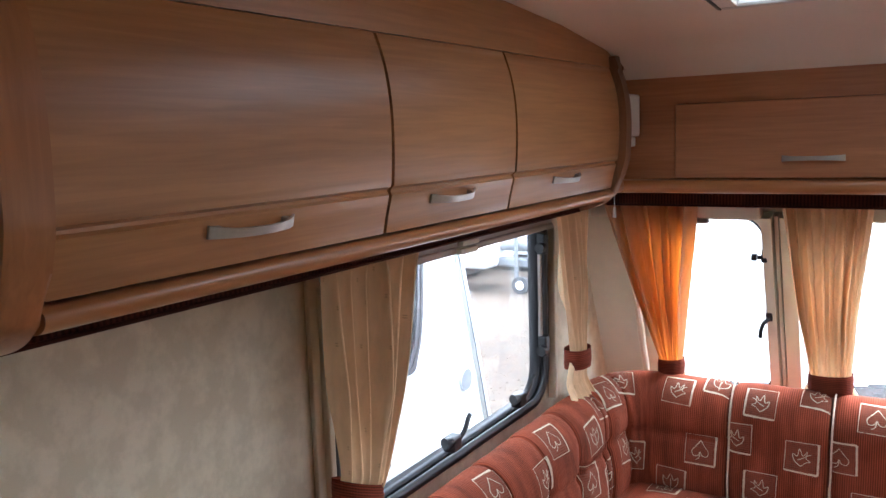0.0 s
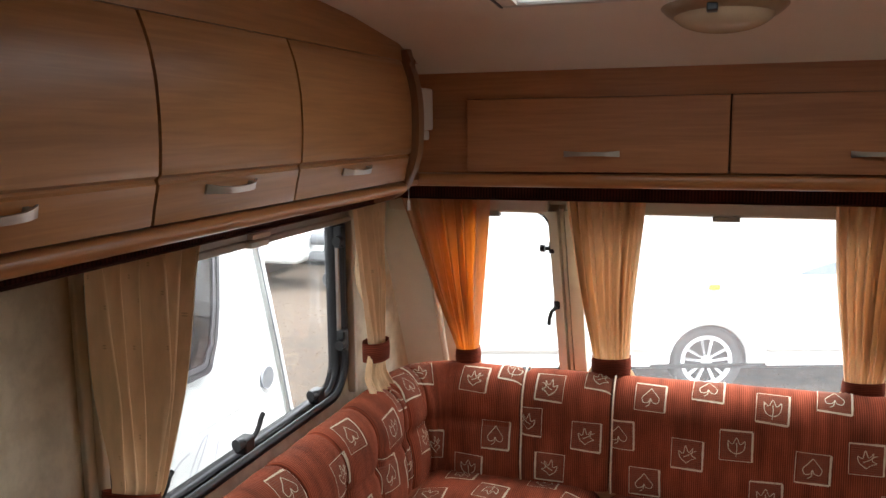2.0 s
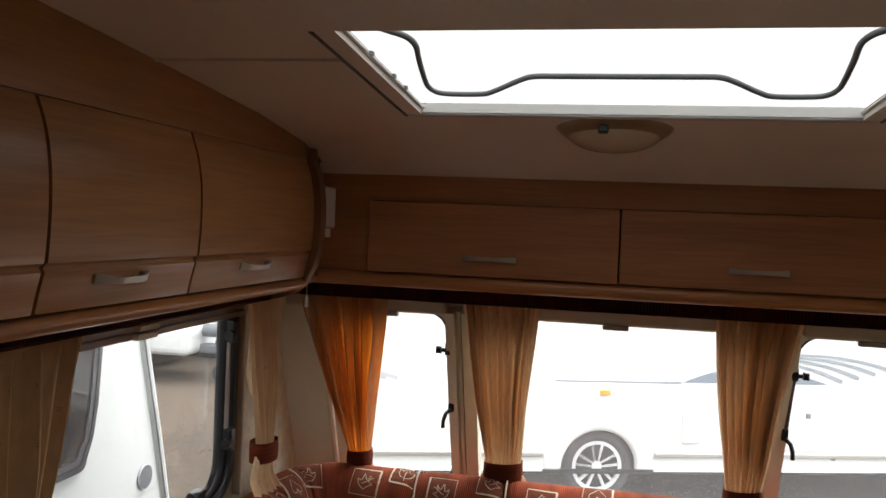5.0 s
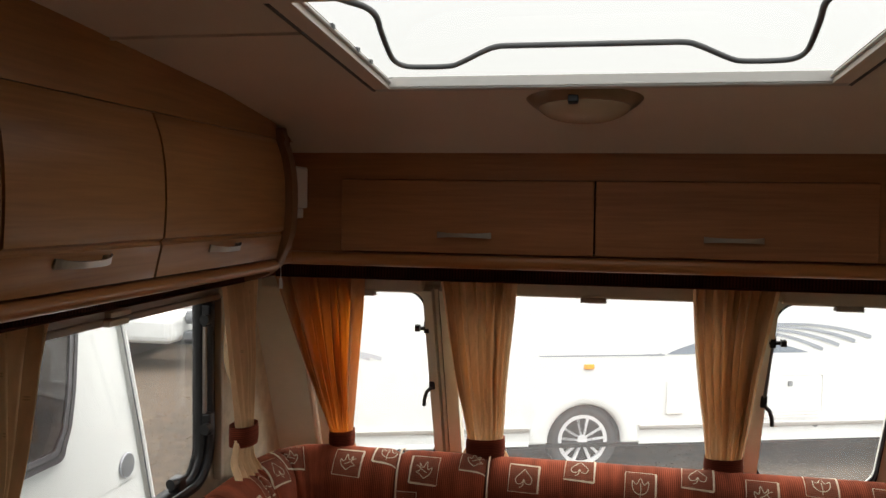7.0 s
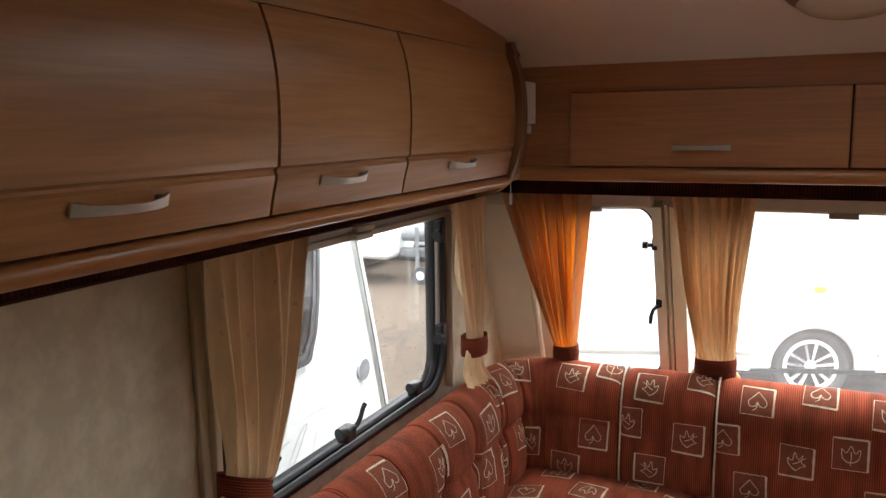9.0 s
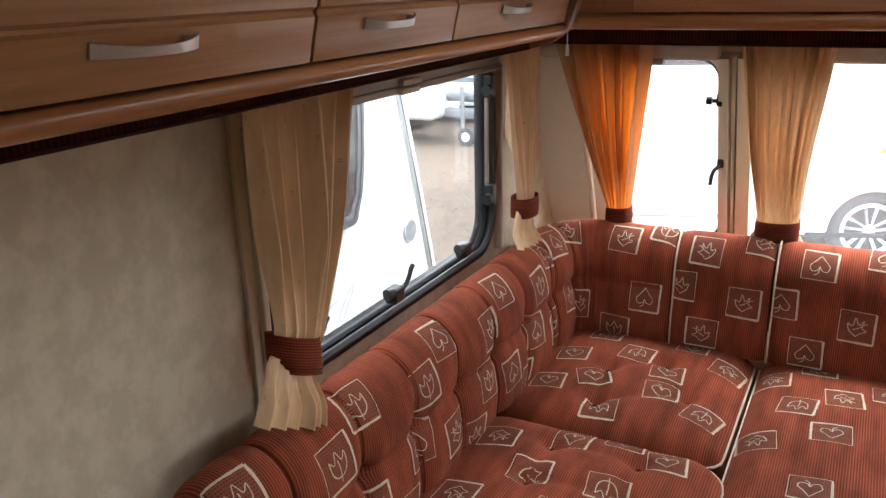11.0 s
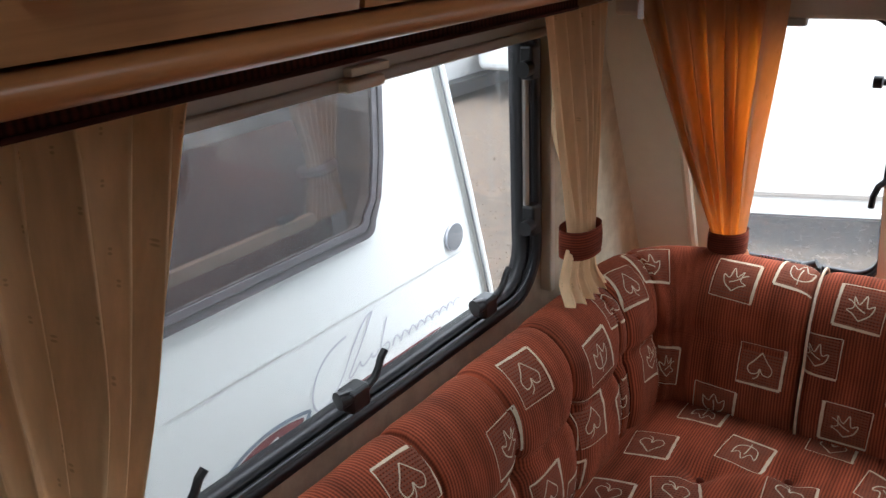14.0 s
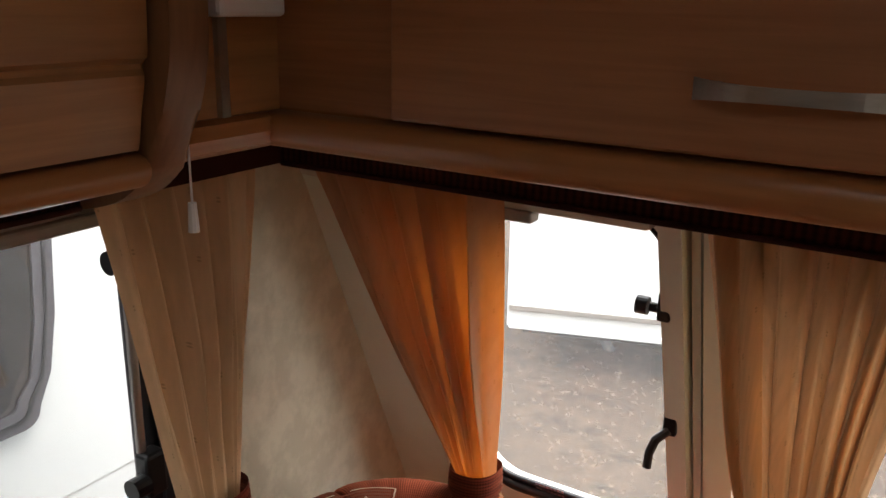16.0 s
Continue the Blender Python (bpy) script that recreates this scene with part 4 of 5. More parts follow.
# ---- seating ----
BASE_X, BASE_Y, ARC = -1.030, 2.63, 0.24
S_LEFT = 1.45                       # straight run along the side wall before the bend
ARC_LEN = ARC * math.pi / 2
PROFILE = [(0.015, 0.50), (0.012, 0.66), (0.020, 0.755), (0.045, 0.806), (0.080, 0.823), (0.115, 0.817), (0.150, 0.790), (0.172, 0.748), (0.180, 0.700), (0.176, 0.660), (0.182, 0.620), (0.190, 0.575), (0.190, 0.53), (0.182, 0.485)]
_len = [0.0]
for _p, _q in zip(PROFILE, PROFILE[1:]):
    _len.append(_len[-1] + math.hypot(_q[0] - _p[0], _q[1] - _p[1]))
DEPTHS = [(l, p[0]) for l, p in zip(_len, PROFILE)]
HEIGHTS = [(l, p[1]) for l, p in zip(_len, PROFILE)]
V_MAX = _len[-1]
V_BUTTON = next(l for l, p in zip(_len, PROFILE) if p[1] == 0.660 and p[0] > 0.1)


def smooth_at(table, v):
    h = 0.018
    return (interp(table, v - h) + 2 * interp(table, v) + interp(table, v + h)) / 4


def base_at(s):
    """The line at the wall that the backrests follow, and its inward normal; s = 0 at the near end of the side bench."""
    y0 = BASE_Y - ARC - S_LEFT
    if s < S_LEFT:
        return Vector((BASE_X, y0 + s, 0)), Vector((1, 0, 0))
    if s < S_LEFT + ARC_LEN:
        a = (s - S_LEFT) / ARC
        return Vector((BASE_X + ARC - ARC * math.cos(a), BASE_Y - ARC + ARC * math.sin(a), 0)), Vector((math.cos(a), -math.sin(a), 0))
    return Vector((BASE_X + ARC + (s - S_LEFT - ARC_LEN), BASE_Y, 0)), Vector((0, -1, 0))


def s_of_x(x):
    return S_LEFT + ARC_LEN + (x - BASE_X - ARC)


def backrest_point(s, v, s0, s1, seams, lift=0.0):
    b, n = base_at(s)
    d, z = smooth_at(DEPTHS, v), smooth_at(HEIGHTS, v)
    # pillow: sink at both ends and at the tuft seams
    e = min(s - s0, s1 - s)
    sink = 0.016 * math.exp(-max(0.0, e) / 0.012)
    front = min(1.0, max(0.0, (v - 0.46) / 0.07))
    for q in seams:
        ds = abs(s - q)
        sink += 0.014 * math.exp(-(ds / 0.0045) ** 2) * (0.8 + 0.2 * front) + 0.003 * math.exp(-(ds / 0.02) ** 2) + 0.010 * math.exp(-(ds / 0.03) ** 2) * front
        dd = math.hypot(ds, (v - V_BUTTON))
        sink += 0.016 * math.exp(-(dd / 0.018) ** 2)
    if seams:
        sink += 0.008 * math.exp(-((v - V_BUTTON) / 0.014) ** 2)
    sink += 0.0025 * noise.noise(Vector((s * 9, v * 9, 3)))
    c = Vector((0.085, 0.70))
    out = Vector((d, z)) - c
    if v < V_BUTTON:
        out = out.normalized()
    else:
        out = Vector((1, 0.05)).normalized()
    d2, z2 = d - out.x * (sink - lift), z - out.y * (sink - lift)
    return b + n * d2 + Vector((0, 0, z2))


LEAVES = [
    # spade leaf with a curled stem
    [[(0.0, -0.32), (-0.15, -0.12), (-0.28, 0.05), (-0.22, 0.21), (-0.06, 0.18), (0.0, 0.06), (0.07, 0.18), (0.22, 0.20), (0.28, 0.04), (0.16, -0.12), (0.0, -0.32)], [(0.0, 0.06), (-0.03, 0.26), (-0.14, 0.34)]],
    # tulip leaf
    [[(-0.26, -0.18), (-0.24, 0.10), (-0.10, 0.25), (0.10, 0.25), (0.24, 0.10), (0.26, -0.18), (0.12, -0.05), (0.0, -0.28), (-0.12, -0.05), (-0.26, -0.18)], [(0.0, -0.10), (0.02, 0.12), (0.0, 0.38)]],
    # lobed leaf
    [[(0.0, 0.30), (-0.20, 0.14), (-0.26, -0.08), (-0.12, -0.02), (-0.06, -0.29), (0.05, -0.06), (0.18, -0.22), (0.15, 0.02), (0.28, 0.10), (0.14, 0.17), (0.0, 0.30)], [(-0.10, 0.10), (0.06, 0.02), (0.20, -0.10), (0.30, -0.14)]],
]


def motif(f, cu, cv, size, turn, seed, wide=1.0):
    """One stitched square with a leaf on the surface f(u, v, lift): bold lines, and an infill in the second material."""
    bm = bmesh.new()
    rng = random.Random(seed)
    ct, st = math.cos(turn), math.sin(turn)
    mir = 1 if rng.random() < 0.8 else -1
    def at(x, y, lift=0.0016):
        x *= mir
        return f(cu + wide * size * (x * ct - y * st), cv + size * (x * st + y * ct), lift)
    def ribbon(pts, w0, w1, slot=0, lift=0.0016):
        fine = []
        for (a, b) in zip(pts, pts[1:]):
            n = max(2, int(math.hypot(b[0] - a[0], b[1] - a[1]) * size / 0.010))
            fine += [(a[0] + (b[0] - a[0]) * k / n, a[1] + (b[1] - a[1]) * k / n) for k in range(n)]
        fine.append(pts[-1])
        prev = None
        for i, p in enumerate(fine):
            q0, q1 = fine[max(0, i - 1)], fine[min(len(fine) - 1, i + 1)]
            tx, ty = q1[0] - q0[0], q1[1] - q0[1]
            l = math.hypot(tx, ty) or 1
            k = i / max(1, len(fine) - 1)
            w = (w0 + (w1 - w0) * k) * rng.uniform(0.8, 1.2) / size / 2
            o = (-ty / l * w, tx / l * w)
            cur = (bm.verts.new(at(p[0] + o[0], p[1] + o[1], lift)), bm.verts.new(at(p[0] - o[0], p[1] - o[1], lift)))
            if prev:
                bm.faces.new((prev[0], prev[1], cur[1], cur[0])).material_index = slot
            prev = cur
    j = lambda: rng.uniform(-0.02, 0.02)
    c = [(-0.5 + j(), -0.5 + j()), (0.5 + j(), -0.5 + j()), (0.5 + j(), 0.5 + j()), (-0.5 + j(), 0.5 + j())]
    bold = rng.random() < 0.5
    ribbon([c[0], c[1]], *((0.0042, 0.0060) if bold else (0.0016, 0.0022)))
    ribbon([c[1], c[2]], 0.0062, 0.0050)
    ribbon([c[2], c[3]], *((0.0018, 0.0014) if bold else (0.0058, 0.0044)))
    ribbon([c[3], c[0]], 0.0014, 0.0020)
    leaf = rng.choice(LEAVES)
    for line in leaf:
        dense = []
        n = len(line)
        for i in range(n - 1):
            p0, p1, p2, p3 = line[max(0, i - 1)], line[i], line[i + 1], line[min(n - 1, i + 2)]
            for k in range(4):
                t = k / 4
                dense.append(tuple(0.5 * (2 * p1[m] + (p2[m] - p0[m]) * t + (2 * p0[m] - 5 * p1[m] + 4 * p2[m] - p3[m]) * t * t + (3 * p1[m] - p0[m] - 3 * p2[m] + p3[m]) * t ** 3) for m in (0, 1)))
        dense.append(line[-1])
        ribbon(dense, 0.0025, 0.0017)
    for k in range(13):
        y = -0.43 + 0.86 * k / 12
        ribbon([(-0.45, y), (0.45, y)], 0.0036, 0.0036, 1, 0.0010)
    return bm


def backrest(label, s0, s1, seams, motifs, piping=(), seed=0):
    b = thing("backrest_cushion", label, "cushion", group="lounge backrests")
    f = lambda s, v, lift=0.0: backrest_point(min(s1, max(s0, s)), min(V_MAX, max(0, v)), s0, s1, seams, lift)
    n = max(8, int((s1 - s0) / 0.0075))
    us, vs = lin(s0, s1, n), lin(0, V_MAX, 76)
    close = [q + k * 0.0021 for q in seams for k in range(-6, 7)]
    us = sorted([u for u in us if all(abs(u - q) > 0.015 for q in seams)] + close)
    bm, g = surf_bm(f, us, vs)
    for row in (g[0], g[-1]):
        c = bm.verts.new(sum((v.co for v in row), Vector()) / len(row))
        for p, q in zip(row, row[1:]):
            bm.faces.new((p, q, c))
    part("cover", bm, CORD, b, "rust ribbed upholstery cover", True)
    for q in seams:
        p = f(q, V_BUTTON, 0.004)
        bm = bmesh.new()
        bmesh.ops.create_uvsphere(bm, u_segments=10, v_segments=6, radius=0.008, matrix=Matrix.Translation(p) @ Matrix.Diagonal((1, 1, 1, 1)))
        part("button", bm, CORD_BAND, b, "", True)
    for k, (s, v, turn, *wide) in enumerate(motifs):
        part("leaf_motif", motif(f, s, v, 0.085, turn, seed * 50 + k, *wide), [THREAD, THREAD_DIM], b, "cream stitched leaf in a square")
    for s in piping:
        part("piping", tube_bm([f(s, v, 0.013) for v in lin(0.08, V_MAX, 50)], 0.0028, 6), THREAD, b, "cream piping", True)
    return b


S_NEAR, S_CORNER = 0.0, S_LEFT - 0.10
Y_NEAR = BASE_Y - ARC - S_LEFT
tufts = [1.088 + 0.194 * k - Y_NEAR for k in range(7)]
lm = []
for k in range(5):
    y = 0.987 + 0.317 * k - Y_NEAR
    lm += [(y, 0.424, 0.10), (y + 0.209, 0.488, -0.05), (y + 0.17, 0.605, 0.1), (y - 0.01, 0.644, -0.08), (y + 0.09, 0.71, 0.1)]
lm = [m for m in lm if 0.04 < m[0] < S_CORNER - 0.03]
backrest("long rust ribbed backrest cushion, deep-buttoned, with cream leaf squares", S_NEAR, S_CORNER, [q for q in tufts if q < S_CORNER - 0.03], lm, (), 1)
cs = [S_CORNER + 0.008, s_of_x(-0.576)]
backrest("curved rust ribbed corner backrest cushion with cream leaf squares", cs[0], cs[1], [cs[0] + 0.19], [(s_of_x(-0.722), 0.428, 0.04), (s_of_x(-0.647), 0.600, 0.0), (s_of_x(-0.732), 0.710, 0.05), (s_of_x(-0.603), 0.382, 0.1), (cs[0] + 0.05, 0.42, 0.2), (cs[0] + 0.217, 0.405, 0.2, 2.1), (cs[0] + 0.08, 0.60, 0.1), (cs[0] + 0.26, 0.64, 0.1, 2.6)], (), 2)
backrest("rust ribbed front backrest cushion with cream piping and leaf squares", s_of_x(-0.570), s_of_x(-0.308), [], [(s_of_x(-0.486), 0.436, 0.05), (s_of_x(-0.374), 0.572, 0.03), (s_of_x(-0.478), 0.678, 0.04), (s_of_x(-0.548), 0.545, 0.0), (s_of_x(-0.341), 0.388, 0.05)], (s_of_x(-0.567),), 3)
fm = []
for k in range(4):
    x = -0.194 + 0.325 * k
    fm += [(s_of_x(x), 0.438, 0.04), (s_of_x(x + 0.105), 0.592, 0.03), (s_of_x(x - 0.010), 0.688, 0.0), (s_of_x(x + 0.157), 0.392, 0.06), (s_of_x(x + 0.235), 0.552, 0.0)]
fm.append((s_of_x(-0.280), 0.558, 0.0))
fm = [m for m in fm if m[0] < s_of_x(0.90)]
backrest("wide rust ribbed front backrest cushion with cream leaf squares", s_of_x(-0.302), s_of_x(0.95), [], fm, (s_of_x(-0.299),), 4)


def seat(label, x0, x1, y0, y1, top, r, tufts, motifs, seed, pipe=True, ribs_x=True):
    """A padded seat cushion with rounded corners, tuft dimples and a piped edge."""
    c = thing("seat_cushion", label, "cushion", group="lounge seats")
    def inside(x, y):
        """Distance to the rounded outline, positive inside."""
        qx, qy = abs(x - (x0 + x1) / 2) - (x1 - x0) / 2 + r, abs(y - (y0 + y1) / 2) - (y1 - y0) / 2 + r
        return r - math.hypot(max(qx, 0), max(qy, 0)) - min(max(qx, qy), 0)
    def f(x, y, lift=0.0):
        d = inside(x, y)
        h = 0.045 * (1 - math.exp(-max(0, d) / 0.035)) + 0.018 * min(1, max(0, d) / 0.2)
        for tx, ty in tufts:
            dd = math.hypot(x - tx, y - ty)
            h -= 0.020 * math.exp(-(dd / 0.035) ** 2)
        for i, (ax, ay) in enumerate(tufts):
            for bx, by in tufts[i + 1:]:
                l = math.hypot(bx - ax, by - ay)
                if l < 0.24:
                    k = min(1, max(0, ((x - ax) * (bx - ax) + (y - ay) * (by - ay)) / l / l))
                    dd = math.hypot(x - ax - (bx - ax) * k, y - ay - (by - ay) * k)
                    h -= 0.007 * math.exp(-(dd / 0.018) ** 2)
        h += 0.003 * noise.noise(Vector((x * 7, y * 7, seed)))
        return Vector((x, y, top - 0.06 + h + lift))
    us, vs = lin(x0, x1, max(10, int((x1 - x0) / 0.011))), lin(y0, y1, max(10, int((y1 - y0) / 0.011)))
    def clampf(u, v):
        cx, cy = (x0 + x1) / 2, (y0 + y1) / 2
        x, y = u, v
        d = inside(x, y)
        if d < 0:
            px, py = min(max(x, x0 + r), x1 - r), min(max(y, y0 + r), y1 - r)
            l = math.hypot(x - px, y - py)
            x, y = px + (x - px) * r / l, py + (y - py) * r / l
        return f(x, y)
    bm, g = surf_bm(clampf, us, vs, uvf=(lambda u, v: (u, v)) if ribs_x else (lambda u, v: (v, u)))
    border = [g[i][0] for i in range(len(us))] + [g[-1][j] for j in range(1, len(vs))] + [g[i][-1] for i in range(len(us) - 2, -1, -1)] + [g[0][j] for j in range(len(vs) - 2, 0, -1)]
    low = []
    for v in border:
        low.append(bm.verts.new((v.co.x, v.co.y, 0.36)))
    n = len(border)
    for k in range(n):
        bm.faces.new((border[k], border[(k + 1) % n], low[(k + 1) % n], low[k]))
    bm.faces.new(low)
    pts = [v.co.copy() for v in border][::3]
    part("cover", bm, CORD, c, "rust ribbed upholstery cover", True)
    if pipe:
        part("piping", tube_bm(pts, 0.0034, 6, closed=True), THREAD, c, "cream piping", True)
    for tx, ty in tufts:
        bm = bmesh.new()
        bmesh.ops.create_uvsphere(bm, u_segments=10, v_segments=6, radius=0.009, matrix=Matrix.Translation(f(tx, ty, 0.001)))
        part("button", bm, CORD_BAND, c, "", True)
    for k, (x, y, t) in enumerate(motifs):
        part("leaf_motif", motif(f, x, y, 0.085, t, seed * 40 + k), [THREAD, THREAD_DIM], c, "cream stitched leaf in a square")
    return c


def scatter(x0, x1, y0, y1, seed):
    rng = random.Random(seed)
    out, row = [], 0
    y = y0
    while y <= y1:
        x = x0 + (0.09 if row % 2 else 0.0)
        while x <= x1:
            out.append((x + rng.uniform(-0.015, 0.015), y + rng.uniform(-0.012, 0.012), rng.uniform(-0.12, 0.12)))
            x += 0.185
        y += 0.125
        row += 1
    return out


seat("deep-buttoned rust ribbed corner seat cushion with cream leaf squares", -0.91, -0.328, 1.905, 2.52, 0.512, 0.05, [(-0.66, 2.03), (-0.45, 2.14), (-0.68, 2.22), (-0.54, 2.30)], [(-0.790, 2.250, 0.1), (-0.624, 2.310, -0.1), (-0.693, 2.128, 0.4), (-0.523, 2.228, 0.1), (-0.492, 2.430, 0.0), (-0.383, 2.340, -0.15), (-0.636, 1.995, 0.1), (-0.513, 2.120, 0.12), (-0.397, 2.055, -0.2), (-0.80, 2.07, 0.1), (-0.74, 2.41, 0.05)], 1)
seat("deep-buttoned rust ribbed bench seat cushion with cream leaf squares", -0.91, -0.305, 0.93, 1.895, 0.522, 0.09, [(x, y) for x in (-0.68, -0.48) for y in (1.08, 1.26, 1.44, 1.62, 1.78)], [(-0.530, 1.860, 0.1), (-0.643, 1.818, -0.05), (-0.795, 1.735, 0.1), (-0.424, 1.800, 0.15)] + scatter(-0.78, -0.36, 1.0, 1.66, 2), 2)
seat("rust ribbed middle seat cushion with cream piping and leaf squares", -0.315, 0.60, 1.66, 2.52, 0.506, 0.025, [], [(-0.270, 2.355, 0.05), (-0.161, 2.440, 0.0), (-0.096, 2.273, 0.1), (-0.195, 2.205, -0.1), (-0.113, 2.087, 0.05), (-0.267, 2.020, 0.1), (0.010, 2.335, 0.0)] + scatter(0.08, 0.55, 1.98, 2.38, 3) + scatter(-0.235, 0.55, 1.72, 1.90, 6), 3, ribs_x=True)
tagged(link_mesh("bench_base", box_bm((-W, 0.93, 0.0), (-0.36, 2.40, 0.36), 0.004), WOOD_Y), "plain pear-wood bench base under the side seats", "bench")
tagged(link_mesh("chest_base", box_bm((-0.355, 1.74, 0.0), (0.62, 2.42, 0.36), 0.004), WOOD_X), "plain pear-wood chest base under the middle seat", "chest")
tagged(link_mesh("shelf_front", box_bm((-W, 2.48, 0.0), (W, 2.785, 0.50), 0.004), WOOD_X), "plain wood ledge box behind the front backrests", "shelf", kind="structure")


# ---- outside ----
GROUND = -0.23
gb = bmesh.new()
bmesh.ops.create_grid(gb, x_segments=2, y_segments=2, size=400, matrix=Matrix.Translation((0, 0, GROUND)))
tagged(link_mesh("ground", gb, GRAVEL), "brown wet gravel yard", "ground", kind="structure")


def stones(n, x0, x1, y0, y1, seed):
    rng = np.random.RandomState(seed)
    base = np.array([(1, 0, 0), (-1, 0, 0), (0, 1, 0), (0, -1, 0), (0, 0, 1)], float)
    faces0 = [(0, 2, 4), (2, 1, 4), (1, 3, 4), (3, 0, 4)]
    verts, faces = [], []
    for i in range(n):
        c = np.array([rng.uniform(x0, x1), rng.uniform(y0, y1), GROUND - 0.002])
        a = rng.uniform(0, 6.28)
        sx, sy, sz = rng.uniform(0.006, 0.022), rng.uniform(0.006, 0.016), rng.uniform(0.004, 0.012)
        for b in base * (sx, sy, sz) + rng.uniform(-0.002, 0.002, (5, 3)):
            verts.append((c[0] + b[0] * math.cos(a) - b[1] * math.sin(a), c[1] + b[0] * math.sin(a) + b[1] * math.cos(a), c[2] + b[2]))
        faces += [tuple(5 * i + k for k in f) for f in faces0]
    me = bpy.data.meshes.new("gravel")
    me.from_pydata(verts, [], faces)
    me.materials.append(STONE)
    return tagged(new("gravel", me), "loose brown gravel stones on the yard", "gravel", kind="stuff")


stones(9000, -4.6, 1.5, 2.9, 7.5, 4)


def wheel(parent, u, z, y, r=0.238, rim=0.168):
    """A road wheel facing -y."""
    w = new("wheel")
    w.parent = parent
    w.matrix_local = Matrix.Translation((u, y, z))
    prof = [(rim, 0.0), (rim + 0.02, -0.018), (r - 0.03, -0.022), (r - 0.005, -0.008), (r, 0.02), (r, 0.16), (rim, 0.16)]
    bm, _ = surf_bm(lambda a, i: (prof[int(i)][0] * math.cos(a), prof[int(i)][1], prof[int(i)][0] * math.sin(a)), lin(0, 2 * math.pi, 41), list(range(len(prof))))
    bmesh.ops.remove_doubles(bm, verts=bm.verts, dist=1e-5)
    part("tyre", bm, TYRE, w, "black tyre", True)
    rm = new("rim")
    rm.parent = w
    bm, _ = surf_bm(lambda a, k: ((rim - 0.018 * k) * math.cos(a), -0.004 + 0.03 * k, (rim - 0.018 * k) * math.sin(a)), lin(0, 2 * math.pi, 41), [0, 0.5, 1])
    bmesh.ops.remove_doubles(bm, verts=bm.verts, dist=1e-5)
    part("rim_ring", bm, ALLOY, rm, "", True)
    part("brake_drum", cyl_bm((0, 0.05, 0), (0, 0.08, 0), rim), BLACK, rm)
    part("rim_edge", ring_bm([(0.170 * math.cos(a), 0.170 * math.sin(a)) for a in lin(0, 2 * math.pi, 37)[:-1]], [(0.146 * math.cos(a), 0.146 * math.sin(a)) for a in lin(0, 2 * math.pi, 37)[:-1]], lambda p, d: (p[0], d, p[1]), -0.006, 0.012), ALLOY, rm)
    part("hub", cyl_bm((0, -0.002, 0), (0, 0.05, 0), 0.035), ALLOY, rm)
    for k in range(10):
        a = 2 * math.pi * (k // 2 + 0.25) / 5
        s = 1 if k % 2 else -1
        d, n = Vector((math.cos(a), 0, math.sin(a))), Vector((-math.sin(a), 0, math.cos(a)))
        v0 = [d * 0.028 + n * s * 0.004, d * 0.158 + n * s * 0.026, d * 0.154 + n * s * 0.047, d * 0.028 + n * s * 0.019]
        bm = bmesh.new()
        v = [bm.verts.new(p) for p in (v0 if s < 0 else v0[::-1])]
        q = [bm.verts.new(x.co + Vector((0, 0.02, 0))) for x in v]
        bm.faces.new(v)
        for i in range(4):
            bm.faces.new((v[i], q[i], q[(i + 1) % 4], v[(i + 1) % 4]))
        part("spoke", bm, ALLOY, rm, "silver spoke")
    return w


def ribbon_strip(pts, w0, w1, place, d):
    bm = bmesh.new()
    prev = None
    for i, p in enumerate(pts):
        a, b = pts[max(0, i - 1)], pts[min(len(pts) - 1, i + 1)]
        t = Vector((b[0] - a[0], b[1] - a[1])).normalized()
        k = i / (len(pts) - 1)
        w = (w0 + (w1 - w0) * k) / 2
        cur = [bm.verts.new(place((p[0] - t.y * w, p[1] + t.x * w), d)), bm.verts.new(place((p[0] + t.y * w, p[1] - t.x * w), d))]
        if prev:
            bm.faces.new((prev[0], prev[1], cur[1], cur[0]))
        prev = cur
    return bm


def bow(p, c, q, n=14):
    return [tuple((1 - t) ** 2 * a + 2 * t * (1 - t) * b + t * t * e for a, b, e in zip(p, c, q)) for t in lin(0, 1, n)]


